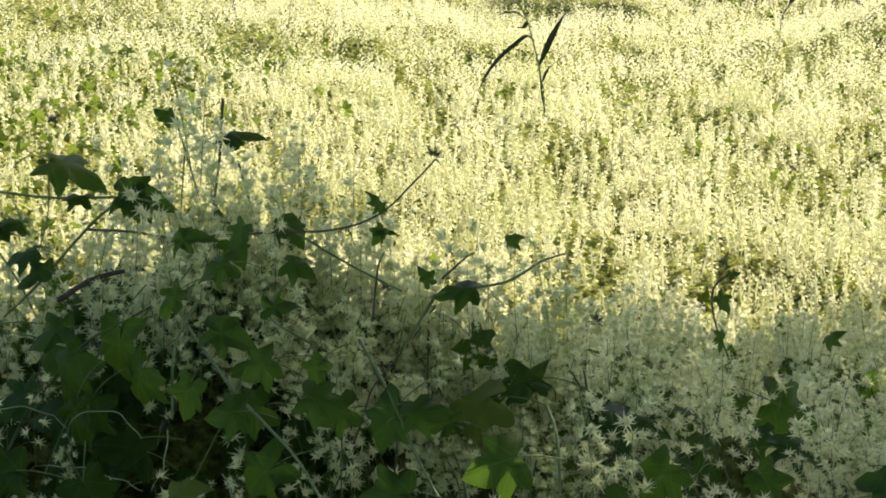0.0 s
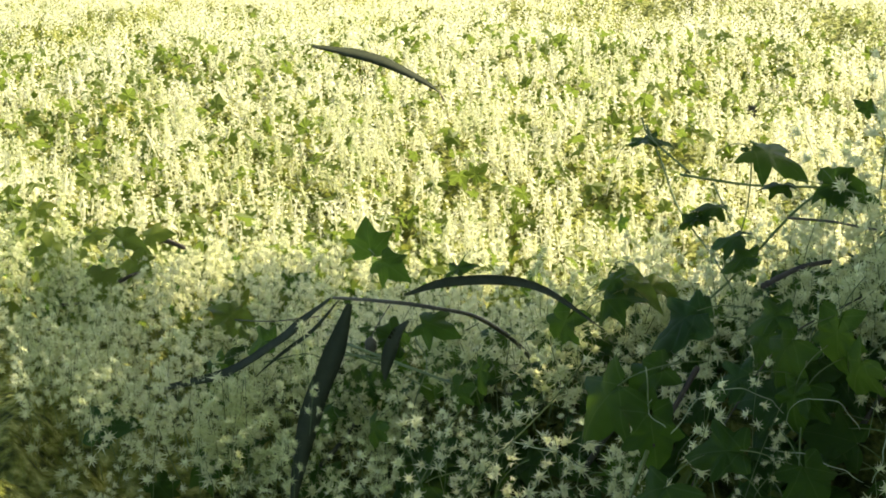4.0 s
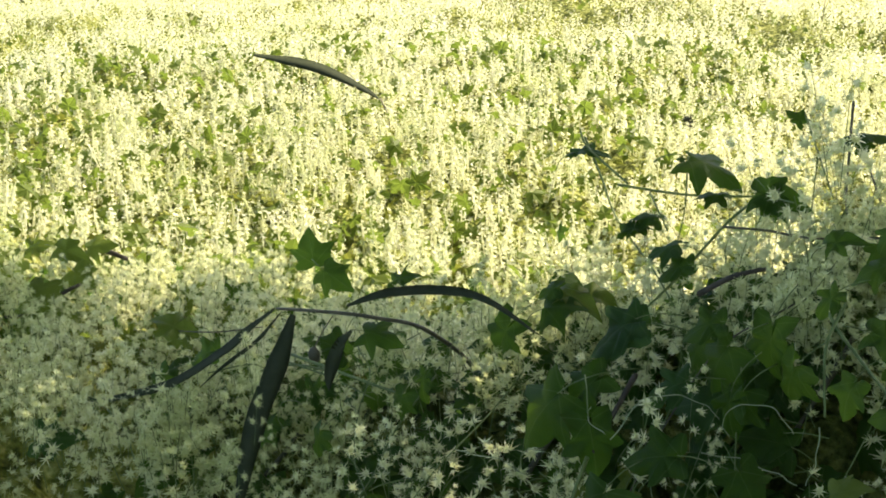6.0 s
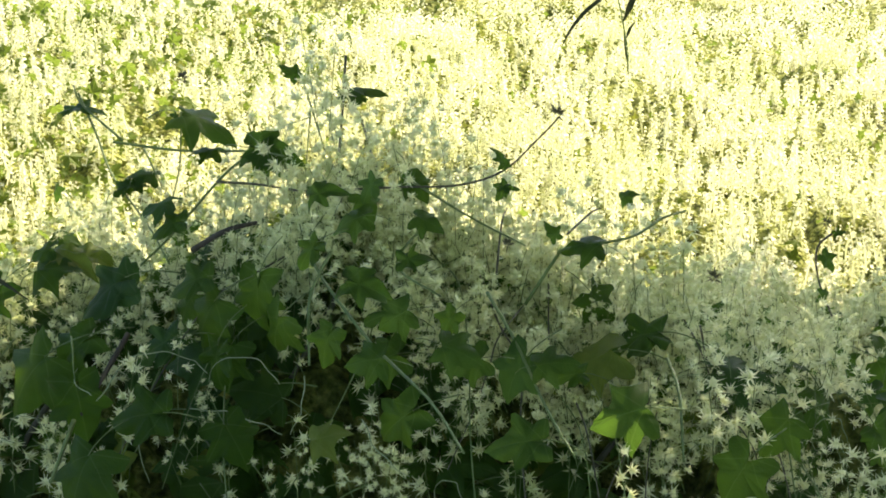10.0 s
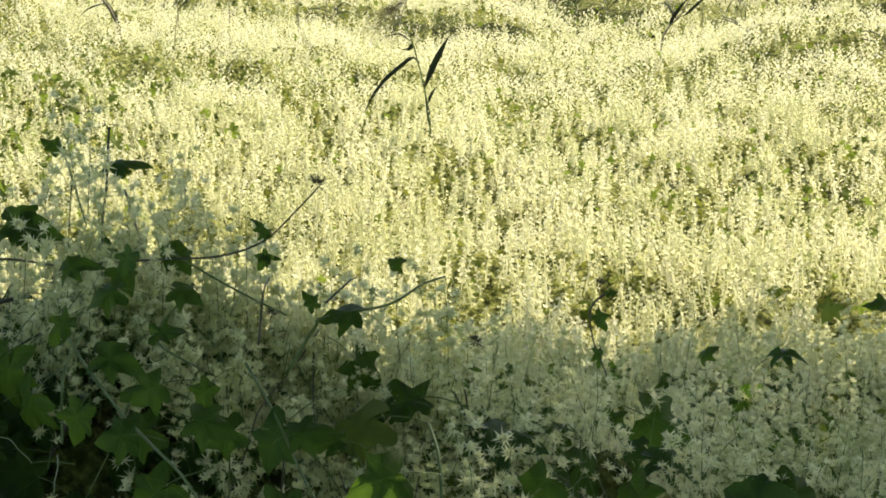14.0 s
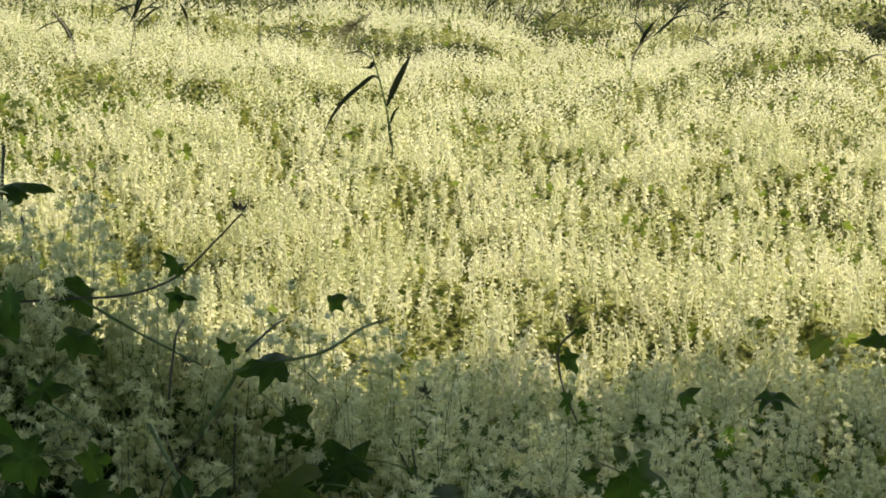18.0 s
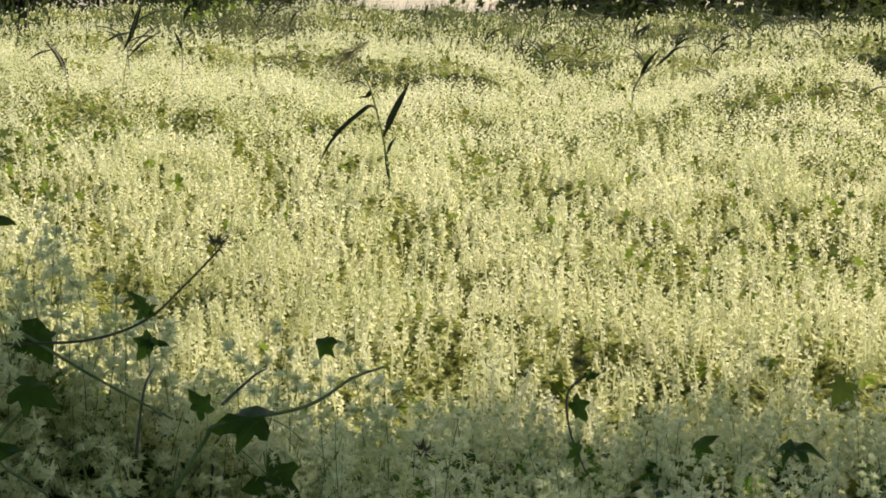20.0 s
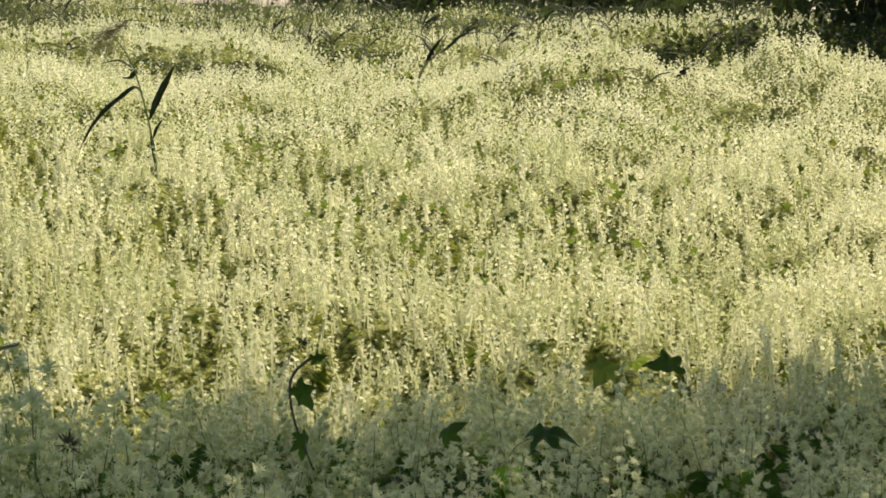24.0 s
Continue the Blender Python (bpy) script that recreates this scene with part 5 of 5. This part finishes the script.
kinds = [tree_parts("tree", "dark green leafy tree at the far edge of the field", "trees along the far edge", 4.6, 1.9, 0.12, 2600, 0.22, 41 + k, leaf_m["shrub"], 0.13, (-9.0 + 2.6 * k, 34.0 + k, 0.3)) for k in range(3)]
for k in range(15):
    x = (-27, -24, -20, -17, -14.5, -12, -5.2, 3.4, 6.2, 8.6, 11, 14, 17, 20, 24)[k]
    y = 33 + tr.uniform(-2, 6)
    s = tr.uniform(0.8, 1.35)
    ob = copy_thing(kinds[k % 3], pose(x, y, 0.3, 0, 0, tr.uniform(0, 360)))
    ob.scale = (s, s, s)
for x, y, s, tall in ((6.1, 14.5, 0.75, 1.25), (7.2, 14.6, 0.8, 1.3), (8.6, 15.5, 0.95, 1.2), (10.4, 14.0, 0.9, 1.1)):      # assumed trees, mostly out of view, added to throw shade on the gully
    ob = copy_thing(kinds[int(x) % 3], pose(x, y, 0.3, 0, 0, 40 * x))
    ob.scale = (s, s, s * tall)
bush = tree_parts("bush", "low green bush overgrown with vines", "bushes in the field", 0.75, 0.5, 0.05, 1000, 0.09, 61, leaf_m["shrub"], 0.02, (3.9, 12.3, 0.42))
bush.scale = (0.6, 0.6, 0.6)
# the few by the gully also darken its shaded bank
for x, y, z, s in ((4.9, 11.9, 0.6, 0.7), (5.5, 12.6, 0.6, 0.9), (3.4, 29, 0.9, 2.4), (6.5, 28, 0.9, 2.6), (9.5, 29, 0.9, 2.8), (12.5, 28, 0.9, 3.0), (-4.5, 28, 0.9, 2.2), (-7.5, 29, 0.9, 2.6), (-11, 28, 0.9, 2.8), (-15, 28, 0.9, 3.0),
                   (4.2, 12.6, 0.45, 0.8), (-4.5, 17, 0.5, 1.3), (-2.8, 21, 0.6, 1.3), (-6.2, 20, 0.6, 1.5), (4.6, 17, 0.6, 1.4), (3.3, 20, 0.6, 1.3), (6.0, 21, 0.6, 1.6), (-0.8, 24, 0.7, 0.6), (1.0, 25, 0.7, 0.6), (-8, 23, 0.6, 1.7), (7.4, 18, 0.5, 1.6)):
    ob = copy_thing(bush, pose(x, y, z, 0, 0, tr.uniform(0, 360)))
    ob.scale = (s, s, s)

tree_parts("bush", "sunlit yellowish green bush at the edge of the reeds", "bushes in the field", 1.0, 0.55, 0.05, 1500, 0.08, 67, leaf_m["suntoned"], 0.02, (-2.45, 17.5, 0.62))

# low wooded rise and a lattice mast in the distance
x = np.linspace(-260, 260, 140)
top = 2.0 + 1.6 * value_noise(x * 0.05, x * 0, 81) + 1.1 * value_noise(x * 0.4, x * 0, 82)
v = np.concatenate([np.column_stack([x, np.full_like(x, 330.0), np.full_like(x, -1.0)]), np.column_stack([x, np.full_like(x, 336.0), top]), np.column_stack([x, np.full_like(x, 360.0), np.full_like(x, -1.0)])])
i = np.arange(139)
tagged(new("backdrop", mesh_of("backdrop", v, np.concatenate([np.column_stack([i, i + 1, i + 141, i + 140]), np.column_stack([i + 140, i + 141, i + 281, i + 280])]), hill_m)), "hazy low wooded rise on the horizon", "woods", kind="structure")
mast = anchor("lattice_mast", (5.6, 190.0, -0.2), "small red and pale lattice mast far beyond the field", "mast")
for a, b in ((-1, -1), (1, -1), (1, 1), (-1, 1)):
    under("leg", mesh_of("leg", *rod_mesh([(5.6 + a * 0.9, 190 + b * 0.9, -0.2), (5.6 + a * 0.35, 190 + b * 0.35, 3.6)], 0.09, 4), tower_m), mast)
for k in range(5):
    h, w = 0.3 + 0.75 * k, 0.85 - 0.1 * k
    under("brace", mesh_of("brace", *rod_mesh([(5.6 - w, 190 - w, h), (5.6 + w, 190 - w, h + 0.6)], 0.06, 4), tower_m), mast)


# ---------------------------------------------------------------- an unseen tree, added overhead to shade the foreground
def shade_tree():
    place = (3.2, -4.2, -0.05)
    r = np.random.default_rng(51)
    e = anchor("shade_tree", place, "large leafy tree with boughs that shade the vines", "tree")
    p = curve_through([place, (3.1, -4.1, 2.2), (2.8, -3.6, 4.4), (2.4, -2.8, 7.0)], 6)
    under("trunk", mesh_of("trunk", *rod_mesh(p, np.linspace(0.30, 0.10, len(p)), 10), bark_m, smooth=True), e)
    back = 3.9 / math.tan(SUN_EL)
    ex, ey = back * math.sin(SUN_AZ), back * math.cos(SUN_AZ)      # the crown's shadow falls this far towards the path
    for k in range(34):
        fx, fy = r.uniform(-6, 7), r.uniform(-6, 1.6)
        tip = np.array([fx + ex, fy + ey, 4.9 + r.uniform(-0.3, 0.9)])
        b = p[r.integers(8, len(p))]
        under("limb", mesh_of("limb", *rod_mesh(curve_through([b, (b + tip) / 2 + [0, 0, 0.5], tip]), np.linspace(0.07, 0.015, 13), 6), bark_m, smooth=True), e)
    n = 44000
    fx, fy = r.uniform(-7.5, 9.0, n), r.uniform(-9.5, 3.8, n)
    h = r.uniform(4.4, 5.8, n)
    fy = np.minimum(fy, EDGE + 0.30 * np.clip(fx, 0, 2.2) + 0.65 * np.clip(fx, -1.0, 0) + 1.15 * np.clip(fx + 1.0, -1.2, 0) + 0.30 * r.normal(0, 1, n) + 0.14 * np.sin(fx * 2.3) + 0.16 * np.sin(fx * 5.1 + 1.0) + 0.10 * np.sin(fx * 11.0))
    # crown thinned area by area to set how much sun reaches the vines
    keep = r.random(n) < np.where(fx < -1.3, 0.31, np.where(fx < -0.85, 0.64, np.where(fx < 0.4, 0.78, 0.72)))
    more = 260      # extra leaves added to keep sun flecks off the heap
    fx, fy, h = (np.concatenate([a[keep], b]) for a, b in ((fx, r.uniform(-0.8, 1.5, more)), (fy, r.uniform(0.4, 2.3, more)), (h, r.uniform(4.4, 5.6, more))))
    lift = (h - 0.8) / math.tan(SUN_EL)
    c = np.column_stack([fx + lift * math.sin(SUN_AZ), fy + lift * math.cos(SUN_AZ), h])
    under("crown", clump("crown", c, 0.30, r, leaf_m["shadetoned"]), e)


EDGE = 3.12
shade_tree()
